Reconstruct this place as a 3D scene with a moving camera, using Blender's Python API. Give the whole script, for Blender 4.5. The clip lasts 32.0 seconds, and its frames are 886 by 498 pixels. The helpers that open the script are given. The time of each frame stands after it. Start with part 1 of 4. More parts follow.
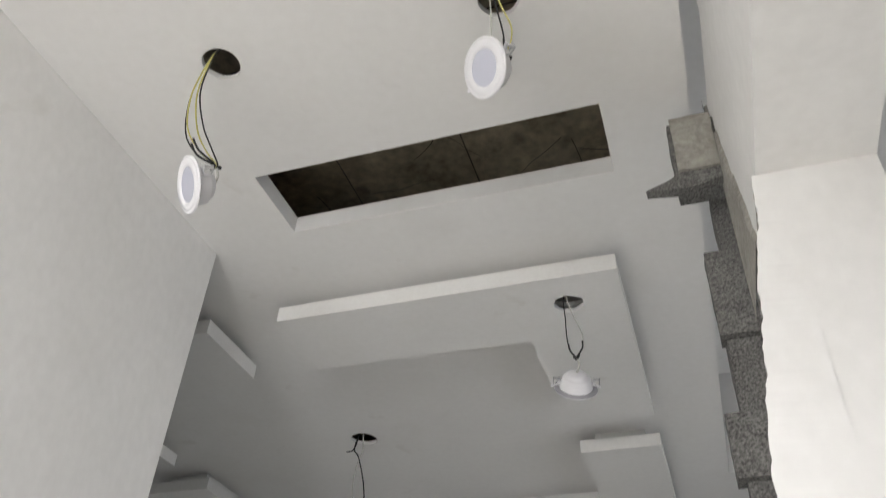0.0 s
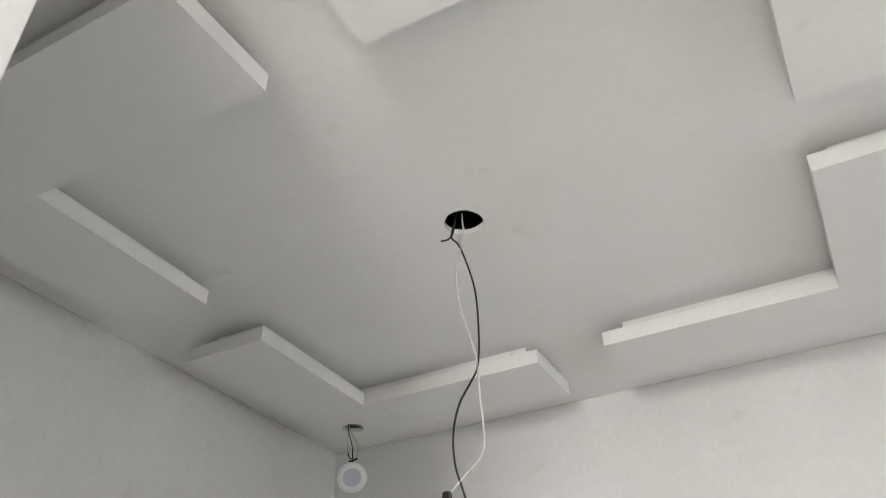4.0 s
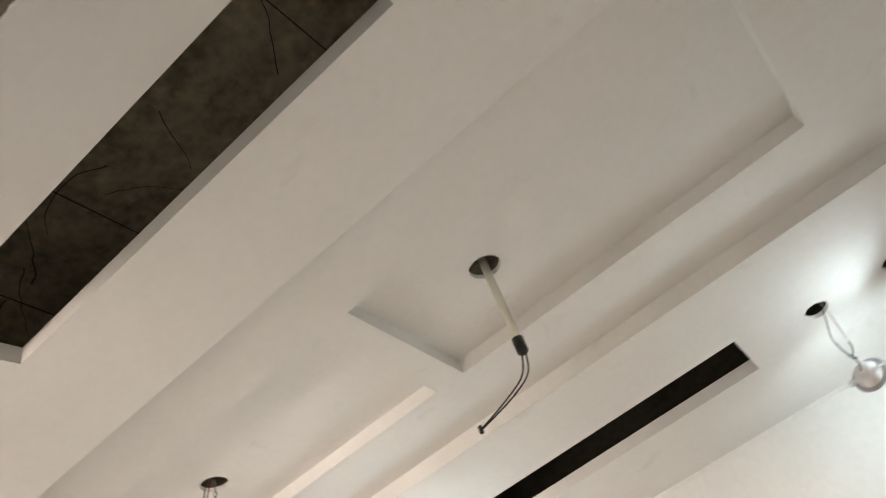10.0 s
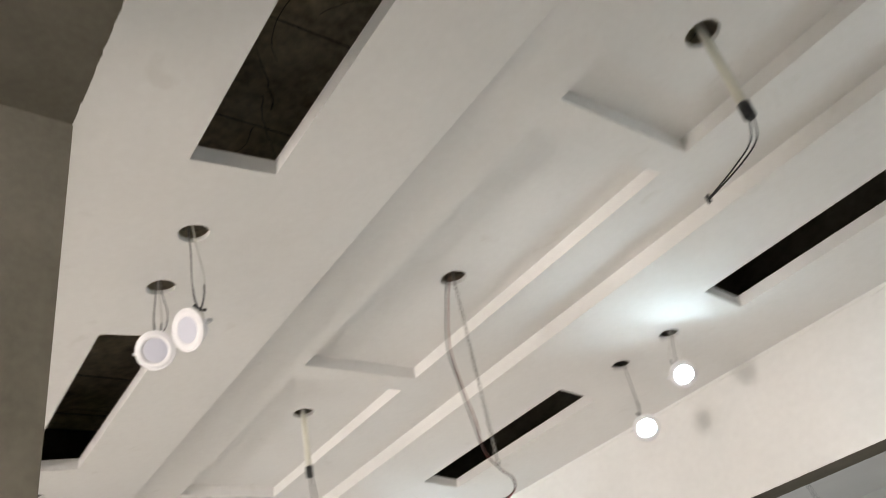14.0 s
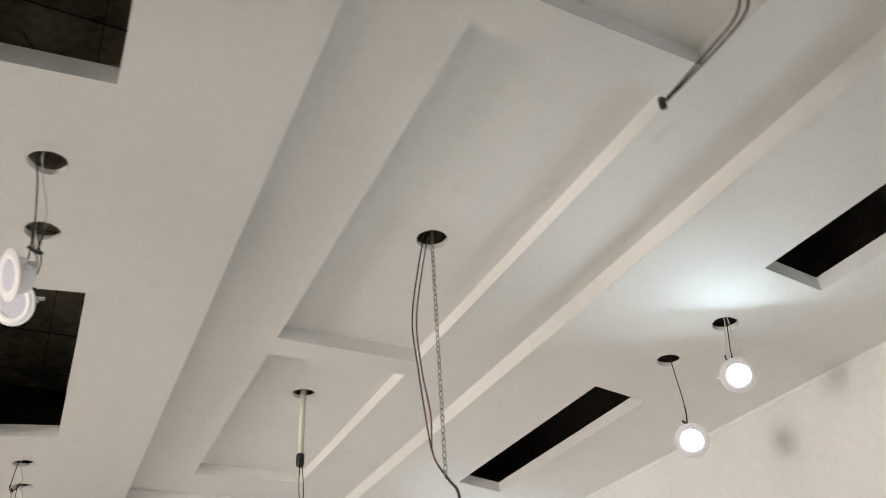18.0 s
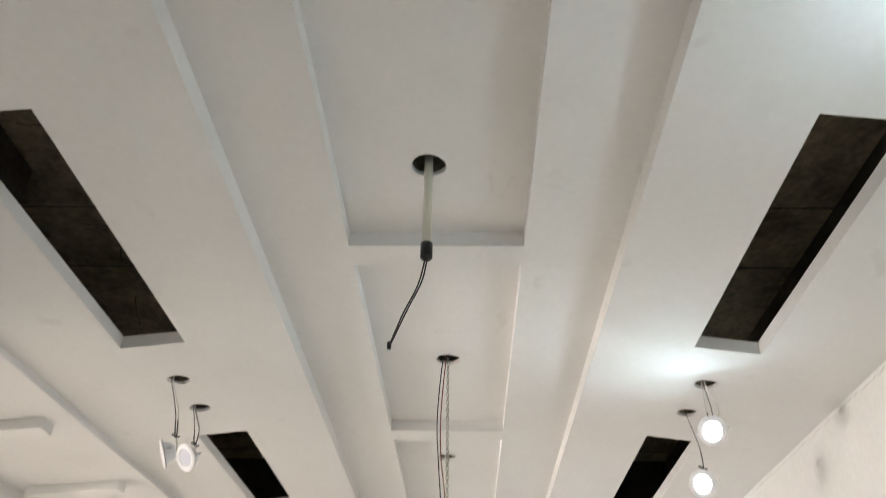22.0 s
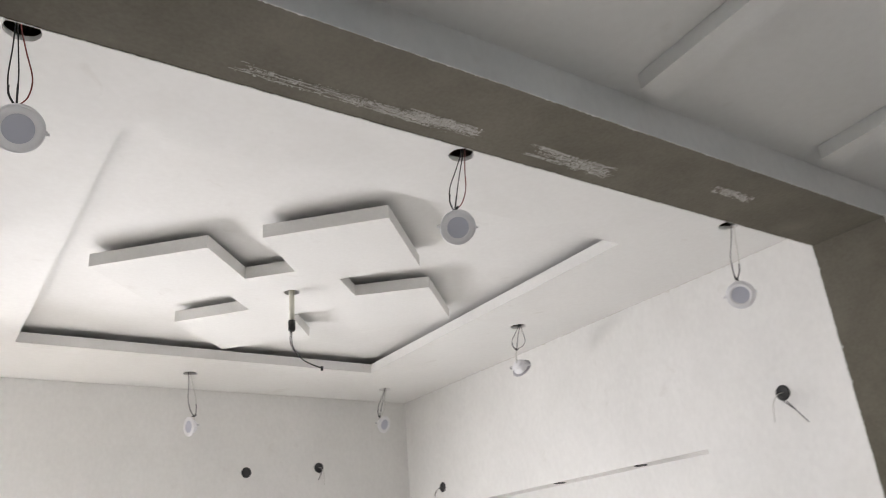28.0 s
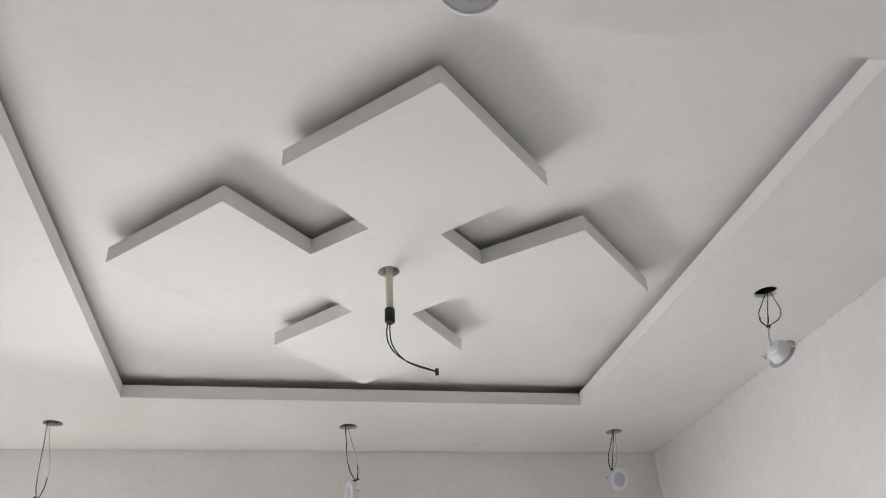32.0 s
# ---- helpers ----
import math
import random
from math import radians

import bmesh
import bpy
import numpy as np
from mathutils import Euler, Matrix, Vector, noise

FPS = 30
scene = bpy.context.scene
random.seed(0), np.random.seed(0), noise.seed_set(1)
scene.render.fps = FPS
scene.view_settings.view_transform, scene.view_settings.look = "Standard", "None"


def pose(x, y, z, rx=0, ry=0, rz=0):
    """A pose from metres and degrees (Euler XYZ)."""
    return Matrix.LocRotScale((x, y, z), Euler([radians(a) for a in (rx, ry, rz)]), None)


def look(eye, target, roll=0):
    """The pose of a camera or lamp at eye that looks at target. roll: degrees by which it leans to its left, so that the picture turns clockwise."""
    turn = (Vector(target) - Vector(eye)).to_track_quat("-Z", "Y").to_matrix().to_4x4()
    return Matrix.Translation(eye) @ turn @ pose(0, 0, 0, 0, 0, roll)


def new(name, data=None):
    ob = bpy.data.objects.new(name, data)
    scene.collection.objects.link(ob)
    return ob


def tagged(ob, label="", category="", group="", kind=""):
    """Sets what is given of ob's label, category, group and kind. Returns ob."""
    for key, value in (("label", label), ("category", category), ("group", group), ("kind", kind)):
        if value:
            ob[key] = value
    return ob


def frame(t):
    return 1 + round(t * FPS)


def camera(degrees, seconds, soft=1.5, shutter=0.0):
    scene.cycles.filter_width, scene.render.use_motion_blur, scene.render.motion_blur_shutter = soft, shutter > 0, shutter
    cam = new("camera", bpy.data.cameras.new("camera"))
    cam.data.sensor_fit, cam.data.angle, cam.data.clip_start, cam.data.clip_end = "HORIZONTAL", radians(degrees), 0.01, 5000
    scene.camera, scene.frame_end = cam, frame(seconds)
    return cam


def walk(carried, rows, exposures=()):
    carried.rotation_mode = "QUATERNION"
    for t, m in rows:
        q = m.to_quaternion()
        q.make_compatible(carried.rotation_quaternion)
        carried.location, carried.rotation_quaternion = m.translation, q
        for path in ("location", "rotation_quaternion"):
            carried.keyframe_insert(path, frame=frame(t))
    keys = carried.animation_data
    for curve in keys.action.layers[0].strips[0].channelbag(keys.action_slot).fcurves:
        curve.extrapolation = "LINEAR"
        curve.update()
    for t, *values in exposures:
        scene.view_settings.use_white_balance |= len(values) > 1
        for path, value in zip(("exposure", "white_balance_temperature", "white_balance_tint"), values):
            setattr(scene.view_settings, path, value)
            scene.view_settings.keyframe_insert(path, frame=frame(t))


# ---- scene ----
cam = camera(59.2, 32.0, soft=0.6, shutter=0.35)
PATH = [
    (0, (-0.122, 0.402, 1.536), (-0.657, 1.871, 2.783), 2.9),
    (0.5, (-0.185, 0.519, 1.511), (-0.746, 2.062, 2.653), 2.9),
    (1, (-0.302, 0.781, 1.507), (-0.885, 2.338, 2.619), 3.3),
    (1.5, (-0.372, 0.959, 1.527), (-1.002, 2.504, 2.63), 4.5),
    (2, (-0.546, 1.145, 1.552), (-1.161, 2.668, 2.693), 3.5),
    (2.5, (-0.564, 1.274, 1.574), (-1.231, 2.772, 2.719), 2.9),
    (4.5, (-0.79, 1.781, 1.617), (-1.578, 3.227, 2.753), -1.5),
    (5, (-0.977, 2.054, 1.568), (-1.758, 3.615, 2.544), -2.5),
    (5.5, (-1.18, 2.381, 1.522), (-1.984, 4.019, 2.341), -1.1),
    (6, (-1.396, 2.666, 1.517), (-2.136, 4.373, 2.25), -0.2),
    (6.5, (-1.537, 2.959, 1.516), (-2.136, 4.717, 2.259), -1.6),
    (7, (-1.588, 3.271, 1.523), (-2.134, 5.022, 2.319), -1.9),
    (7.5, (-1.599, 3.532, 1.529), (-2.12, 5.274, 2.362), -1.3),
    (8, (-1.666, 3.797, 1.496), (-2.018, 5.54, 2.413), -2.8),
    (8.5, (-1.741, 4.028, 1.496), (-2.037, 5.732, 2.501), -6.9),
    (9, (-1.686, 4.297, 1.521), (-2.15, 5.907, 2.613), -11.5),
    (9.5, (-1.758, 4.49, 1.542), (-2.285, 5.998, 2.745), -17.2),
    (10, (-1.841, 4.62, 1.543), (-2.441, 5.996, 2.864), -22.1),
    (10.5, (-1.952, 4.834, 1.564), (-2.866, 6.016, 2.894), -22.0),
    (11, (-1.992, 4.884, 1.585), (-3.252, 5.909, 2.753), -15.6),
    (11.5, (-2.015, 4.905, 1.563), (-3.484, 5.84, 2.546), -11.6),
    (12, (-2.041, 4.89, 1.538), (-3.656, 5.74, 2.356), -8.5),
    (12.5, (-2.033, 4.879, 1.535), (-3.683, 5.699, 2.314), -8.5),
    (13, (-1.999, 4.87, 1.553), (-3.627, 5.697, 2.369), -9.4),
    (13.5, (-1.947, 4.817, 1.531), (-3.459, 5.715, 2.485), -11.1),
    (14, (-1.883, 4.617, 1.461), (-3.109, 5.751, 2.561), -13.4),
    (14.5, (-1.813, 4.489, 1.485), (-2.732, 5.834, 2.645), -14.9),
    (16.5, (-1.787, 4.564, 1.485), (-2.418, 5.982, 2.746), -17.9),
    (17, (-1.888, 4.771, 1.542), (-2.947, 5.911, 2.799), -9.0),
    (17.5, (-1.954, 5.045, 1.576), (-3.314, 5.967, 2.716), -4.4),
    (18, (-1.986, 5.43, 1.589), (-3.43, 6.221, 2.725), -3.9),
    (18.5, (-1.839, 5.859, 1.559), (-3.399, 6.414, 2.68), -2.1),
    (19, (-1.631, 6.122, 1.532), (-3.399, 6.44, 2.409), -2.8),
    (19.5, (-1.369, 6.263, 1.543), (-3.222, 6.391, 2.284), -2.1),
    (20, (-1.182, 6.377, 1.519), (-3.026, 6.299, 2.291), -0.9),
    (20.5, (-1.078, 6.422, 1.517), (-2.902, 6.21, 2.31), -1.6),
    (21, (-0.968, 6.406, 1.53), (-2.788, 6.187, 2.329), -1.6),
    (21.5, (-0.829, 6.394, 1.515), (-2.613, 6.268, 2.409), 0.3),
    (22, (-0.735, 6.384, 1.53), (-2.391, 6.352, 2.65), 0.8),
    (22.5, (-0.728, 6.38, 1.523), (-2.29, 6.398, 2.773), 0.1),
    (23, (-0.842, 6.399, 1.537), (-2.376, 6.428, 2.822), -0.3),
    (23.5, (-1.029, 6.433, 1.575), (-2.505, 6.441, 2.924), -0.1),
    (24, (-1.162, 6.458, 1.552), (-2.743, 6.432, 2.777), 0.5),
    (24.5, (-1.281, 6.375, 1.542), (-2.988, 6.354, 2.584), 0.3),
    (25, (-1.53, 6.261, 1.569), (-3.246, 6.174, 2.593), -0.8),
    (25.5, (-1.737, 6.134, 1.545), (-3.469, 5.916, 2.52), -1.5),
    (26, (-2.083, 5.977, 1.515), (-3.765, 5.471, 2.472), -2.0),
    (26.5, (-2.377, 5.798, 1.481), (-3.948, 4.913, 2.347), -1.1),
    (28.5, (-3.262, 5.201, 1.502), (-4.188, 3.625, 2.313), -6.0),
    (29, (-3.374, 5.009, 1.498), (-4.185, 3.383, 2.332), -6.3),
    (29.5, (-3.588, 4.801, 1.51), (-4.262, 3.149, 2.414), -4.5),
    (30, (-3.735, 4.622, 1.531), (-4.314, 2.966, 2.492), -2.8),
    (30.5, (-3.808, 4.38, 1.549), (-4.341, 2.743, 2.567), -2.7),
    (31, (-3.914, 4.232, 1.556), (-4.391, 2.591, 2.595), -3.2),
    (31.5, (-4.095, 4.235, 1.544), (-4.517, 2.586, 2.593), -3.6),
    (32, (-4.219, 4.351, 1.519), (-4.573, 2.687, 2.571), -3.4),
]
EXPOSURES = [(0, -0.83, 6700, 13), (2, -0.37, 6750, 13), (5, 0.2, 6850, 13), (7, 0.52, 7050, 13), (8, 0.95, 7650, 14), (9.5, 1.41, 8500, 22), (11, 1.25, 7950, 20), (12, 0.84, 7750, 20), (13.2, 0.79, 7700, 20), (14, 1.32, 7550, 18), (16.5, 1.33, 7850, 19), (17.2, 1.33, 7850, 19), (18, 1.16, 7650, 18), (19, 0.92, 7750, 19), (20, 0.91, 7850, 20), (21, 0.97, 7650, 19), (22, 1.4, 7600, 18), (23.5, 1.4, 7500, 18), (25, 1.25, 7500, 19), (26, 1.12, 7100, 17), (26.5, 1.0, 7050, 16), (28.5, 0.16, 6650, 16), (32, -0.08, 6600, 16)]
walk(cam, [(t, look(eye, target, roll)) for t, eye, target, roll in PATH], EXPOSURES)

# ---- daylight ----
world = bpy.data.worlds.new("sky")
scene.world = world
world.use_nodes = True
_wn = world.node_tree.nodes
_sky = _wn.new("ShaderNodeTexSky")
_sky.sky_type, _sky.sun_disc = "NISHITA", False
_sky.sun_elevation, _sky.sun_rotation = radians(48), radians(200)
world.node_tree.links.new(_sky.outputs[0], _wn["Background"].inputs[0])
_wn["Background"].inputs[1].default_value = 0.15
sun = new("sun", bpy.data.lights.new("sun", "SUN"))
sun.data.energy, sun.data.angle, sun.data.color = 4.5, radians(0.6), (1.0, 0.95, 0.88)
sun.matrix_world = look((0, -10, 12), (0, 2, 0))


def daylight_lamp(name, centre, target, w, h, power, colour):
    """An area lamp for daylight, at a real opening or added as fill."""
    lamp = new(name, bpy.data.lights.new(name, "AREA"))
    lamp.data.shape, lamp.data.size, lamp.data.size_y = "RECTANGLE", w, h
    lamp.data.energy, lamp.data.color = power, colour
    lamp.matrix_world = look(centre, target)
    return lamp


DAY = (0.93, 0.97, 1.0)
daylight_lamp("window_light_c", (-3.3, 0.16, 1.45), (-3.8, 2.05, -0.05), 1.7, 1.2, 130, DAY)
# Added fill for the front room: the right outer wall has no opening.
daylight_lamp("right_fill_light", (2.7, 2.9, 1.5), (1.3, 2.9, 1.7), 2.6, 1.5, 32, (0.80, 0.90, 1.0))
# Added bluish fill for the room beyond; no window is built behind it.
daylight_lamp("back_room_fill", (-6.2, 9.5, 1.5), (-3.0, 9.5, 1.5), 1.4, 1.2, 6, (0.75, 0.9, 1.0))
daylight_lamp("back_window_light", (-1.75, 10.95, 1.48), (-1.75, 8.5, 1.2), 1.0, 1.1, 12, DAY)
# Added fill to lift the hall; the side room has no window.
daylight_lamp("east_fill_light", (2.7, 7.2, 1.5), (-3.0, 5.2, 0.2), 1.6, 1.2, 20, DAY)
daylight_lamp("facade_light", (-0.40, -1.85, 1.7), (-1.30, -0.7, 0.55), 0.75, 1.8, 215, DAY).data.spread = radians(140)


# ---- materials ----


def nodes_of(name):
    m = bpy.data.materials.new(name)
    m.use_nodes = True
    return m, m.node_tree.nodes, m.node_tree.links, m.node_tree.nodes["Principled BSDF"]


def surface(name, dark, light, rough=0.7, fine=60.0, coarse=2.2, bump=0.15, metal=0.0, dist=0.004, spec=0.3, stain=None, stain_amount=0.0, streak=0.0, grain=0.35, smudge=0.0):
    """A painted, plastered or cast surface: two scales of tone, patches of stain, fine relief."""
    m, n, l, b = nodes_of(name)
    geo = n.new("ShaderNodeNewGeometry")
    mapping = n.new("ShaderNodeMapping")
    mapping.inputs["Scale"].default_value = (1, 1, 1 - streak)
    l.new(geo.outputs["Position"], mapping.inputs[0])
    big, small = n.new("ShaderNodeTexNoise"), n.new("ShaderNodeTexNoise")
    big.inputs["Scale"].default_value, small.inputs["Scale"].default_value = coarse, fine
    big.inputs["Detail"].default_value, small.inputs["Detail"].default_value = 6, 4
    big.inputs["Roughness"].default_value = 0.62
    for x in (big, small):
        l.new(mapping.outputs[0], x.inputs["Vector"])
    mix = n.new("ShaderNodeMix")
    mix.data_type = "FLOAT"
    mix.inputs[0].default_value = grain
    l.new(big.outputs[0], mix.inputs[2])
    l.new(small.outputs[0], mix.inputs[3])
    ramp = n.new("ShaderNodeValToRGB")
    ramp.color_ramp.elements[0].position, ramp.color_ramp.elements[1].position = 0.34, 0.66
    ramp.color_ramp.elements[0].color, ramp.color_ramp.elements[1].color = (*dark, 1), (*light, 1)
    l.new(mix.outputs[0], ramp.inputs[0])
    colour = ramp.outputs[0]
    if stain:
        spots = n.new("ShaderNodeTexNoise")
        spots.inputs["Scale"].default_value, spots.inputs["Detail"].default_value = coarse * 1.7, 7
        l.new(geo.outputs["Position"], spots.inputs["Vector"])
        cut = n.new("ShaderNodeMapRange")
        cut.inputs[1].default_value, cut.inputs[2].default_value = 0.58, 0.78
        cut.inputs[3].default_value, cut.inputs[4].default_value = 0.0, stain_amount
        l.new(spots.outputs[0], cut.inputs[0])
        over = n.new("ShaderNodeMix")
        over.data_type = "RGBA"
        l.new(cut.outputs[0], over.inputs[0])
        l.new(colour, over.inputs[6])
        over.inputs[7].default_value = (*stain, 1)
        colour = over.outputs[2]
    if smudge:
        marks = n.new("ShaderNodeTexNoise")
        marks.inputs["Scale"].default_value, marks.inputs["Detail"].default_value = 6.5, 5
        marks.inputs["Distortion"].default_value = 0.6
        l.new(geo.outputs["Position"], marks.inputs["Vector"])
        pick = n.new("ShaderNodeMapRange")
        pick.inputs[1].default_value, pick.inputs[2].default_value = 0.665, 0.75
        pick.inputs[3].default_value, pick.inputs[4].default_value = 0.0, smudge
        l.new(marks.outputs[0], pick.inputs[0])
        dirt = n.new("ShaderNodeMix")
        dirt.data_type = "RGBA"
        l.new(pick.outputs[0], dirt.inputs[0])
        l.new(colour, dirt.inputs[6])
        dirt.inputs[7].default_value = (0.47, 0.43, 0.37, 1)
        colour = dirt.outputs[2]
    l.new(colour, b.inputs["Base Color"])
    bp = n.new("ShaderNodeBump")
    bp.inputs["Strength"].default_value, bp.inputs["Distance"].default_value = bump, dist
    l.new(mix.outputs[0], bp.inputs["Height"])
    l.new(bp.outputs[0], b.inputs["Normal"])
    b.inputs["Roughness"].default_value, b.inputs["Metallic"].default_value = rough, metal
    b.inputs["Specular IOR Level"].default_value = spec
    return m


def plain(name, colour, rough=0.5, metal=0.0, spec=0.5):
    """A small moulded or drawn part, with a slight unevenness of gloss."""
    m, n, l, b = nodes_of(name)
    b.inputs["Base Color"].default_value = (*colour, 1)
    b.inputs["Metallic"].default_value = metal
    b.inputs["Specular IOR Level"].default_value = spec
    tex = n.new("ShaderNodeTexNoise")
    tex.inputs["Scale"].default_value = 90
    rng = n.new("ShaderNodeMapRange")
    rng.inputs[3].default_value, rng.inputs[4].default_value = max(0.05, rough - 0.1), min(1, rough + 0.1)
    l.new(tex.outputs[0], rng.inputs[0])
    l.new(rng.outputs[0], b.inputs["Roughness"])
    return m


def glow(name, colour, strength):
    m, n, l, b = nodes_of(name)
    b.inputs["Base Color"].default_value = (0.8, 0.8, 0.8, 1)
    b.inputs["Emission Color"].default_value = (*colour, 1)
    b.inputs["Emission Strength"].default_value = strength
    return m


WALL = surface("wall_putty", (0.725, 0.715, 0.695), (0.815, 0.805, 0.785), 0.75, 44, 1.9, 0.12, stain=(0.68, 0.665, 0.635), stain_amount=0.3, streak=0.3, smudge=0.2)
CEIL = surface("ceiling_gypsum", (0.75, 0.74, 0.72), (0.805, 0.797, 0.78), 0.8, 40, 1.3, 0.06, stain=(0.68, 0.66, 0.625), stain_amount=0.4, smudge=0.17)
BOARD = surface("gypsum_board", (0.74, 0.732, 0.71), (0.795, 0.787, 0.77), 0.8, 60, 2.0, 0.06, smudge=0.2)
EDGE = surface("board_edge", (0.78, 0.77, 0.745), (0.84, 0.83, 0.81), 0.8, 80, 5.0, 0.08)
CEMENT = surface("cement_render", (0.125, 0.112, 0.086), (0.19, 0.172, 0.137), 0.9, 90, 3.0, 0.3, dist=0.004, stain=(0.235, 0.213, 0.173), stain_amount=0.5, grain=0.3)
PUTTY = surface("putty_smear", (0.26, 0.245, 0.21), (0.62, 0.60, 0.565), 0.85, 190, 45, 0.5, grain=0.5)
# Concrete staining, its near-black patches deepened for the dark of the void.
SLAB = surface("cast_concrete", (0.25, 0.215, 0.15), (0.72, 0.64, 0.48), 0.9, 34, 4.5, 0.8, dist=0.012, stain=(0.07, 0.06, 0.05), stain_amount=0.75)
# Presumed bare blockwork; its dark tone also carries the shade above the ceiling.
VOIDWALL = surface("bare_shaded_blockwork", (0.07, 0.062, 0.05), (0.15, 0.135, 0.11), 0.95, 40, 4.0, 0.6)
SLABLINE = surface("board_mark", (0.05, 0.045, 0.04), (0.12, 0.105, 0.085), 0.95, 30, 6, 0.3)
JOINT = surface("dirty_joint", (0.60, 0.575, 0.53), (0.74, 0.72, 0.685), 0.85, 120, 9, 0.4, grain=0.4)
BLOCK = surface("hollow_block", (0.06, 0.058, 0.055), (0.25, 0.245, 0.23), 0.95, 210, 16, 1.0, dist=0.006, grain=0.78)
MORTAR = surface("mortar", (0.23, 0.22, 0.195), (0.40, 0.385, 0.345), 0.95, 90, 14, 0.9, dist=0.006, grain=0.5)
SCREED = surface("floor_screed", (0.50, 0.48, 0.45), (0.64, 0.62, 0.58), 0.9, 40, 1.2, 0.4)
GROUND = surface("dry_earth", (0.17, 0.13, 0.09), (0.27, 0.215, 0.155), 0.95, 9, 0.6, 0.6)
PLASTIC = plain("lamp_plastic", (0.78, 0.775, 0.79), 0.35)
RIMBACK = plain("lamp_rim_back", (0.36, 0.355, 0.375), 0.4)
DIFF = plain("diffuser_off", (0.50, 0.51, 0.585), 0.55)
LED = glow("diffuser_lit", (0.54, 0.82, 1.0), 84.0)
SPRING = plain("spring_steel", (0.55, 0.55, 0.56), 0.35, 1.0)
BLACKW = plain("wire_black", (0.018, 0.017, 0.016), 0.45)
WHITEW = plain("wire_white", (0.52, 0.51, 0.47), 0.45)
REDW = plain("wire_red", (0.20, 0.045, 0.035), 0.45)
YELLW = plain("wire_yellow", (0.52, 0.47, 0.16), 0.45)
TAPE = plain("black_tape", (0.012, 0.012, 0.012), 0.4)
PIPE = plain("conduit_plastic", (0.70, 0.68, 0.58), 0.45)
CHAIN = plain("galvanised_chain", (0.34, 0.33, 0.31), 0.45, 0.9)
BOX = plain("box_plastic", (0.02, 0.02, 0.02), 0.6)
CURTAIN = surface("curtain_cloth", (0.02, 0.045, 0.055), (0.045, 0.085, 0.10), 0.9, 80, 5, 0.4)
GLASS, *_, _gb = nodes_of("window_glass")
_gb.inputs["Transmission Weight"].default_value, _gb.inputs["Roughness"].default_value = 1.0, 0.02
ALU = plain("window_alu", (0.5, 0.5, 0.5), 0.35, 0.9)

# ---- mesh helpers ----


def mesh_of(name, bm, *materials):
    bmesh.ops.recalc_face_normals(bm, faces=bm.faces)
    me = bpy.data.meshes.new(name)
    bm.to_mesh(me)
    bm.free()
    for m in materials:
        me.materials.append(m)
    return me


def thing(name, label, category, group="", kind="", at=(0, 0, 0)):
    ob = new(name)
    ob.location = at
    ob.empty_display_size = 0.05
    return tagged(ob, label, category, group, kind)


def part(name, bm, material, parent, label=""):
    mats = material if isinstance(material, (list, tuple)) else (material,)
    ob = new(name, mesh_of(name, bm, *mats))
    ob.parent = parent
    return tagged(ob, label)


def solid(name, bm, materials, label, category, kind="", group=""):
    mats = materials if isinstance(materials, (list, tuple)) else (materials,)
    return tagged(new(name, mesh_of(name, bm, *mats)), label, category, group, kind)


def box(bm, x0, x1, y0, y1, z0, z1, mat=0):
    v = [bm.verts.new((x, y, z)) for x in (x0, x1) for y in (y0, y1) for z in (z0, z1)]
    for q in ((0, 1, 3, 2), (4, 6, 7, 5), (0, 4, 5, 1), (2, 3, 7, 6), (0, 2, 6, 4), (1, 5, 7, 3)):
        bm.faces.new([v[i] for i in q]).material_index = mat
    return v


def prism(bm, outline, z0, z1, mat=0, side=None):
    lo, hi = [[bm.verts.new((x, y, z)) for x, y in outline] for z in (z0, z1)]
    bm.faces.new(lo).material_index = mat
    bm.faces.new(hi).material_index = mat
    n = len(outline)
    for i in range(n):
        bm.faces.new((lo[i], lo[(i + 1) % n], hi[(i + 1) % n], hi[i])).material_index = mat if side is None else side


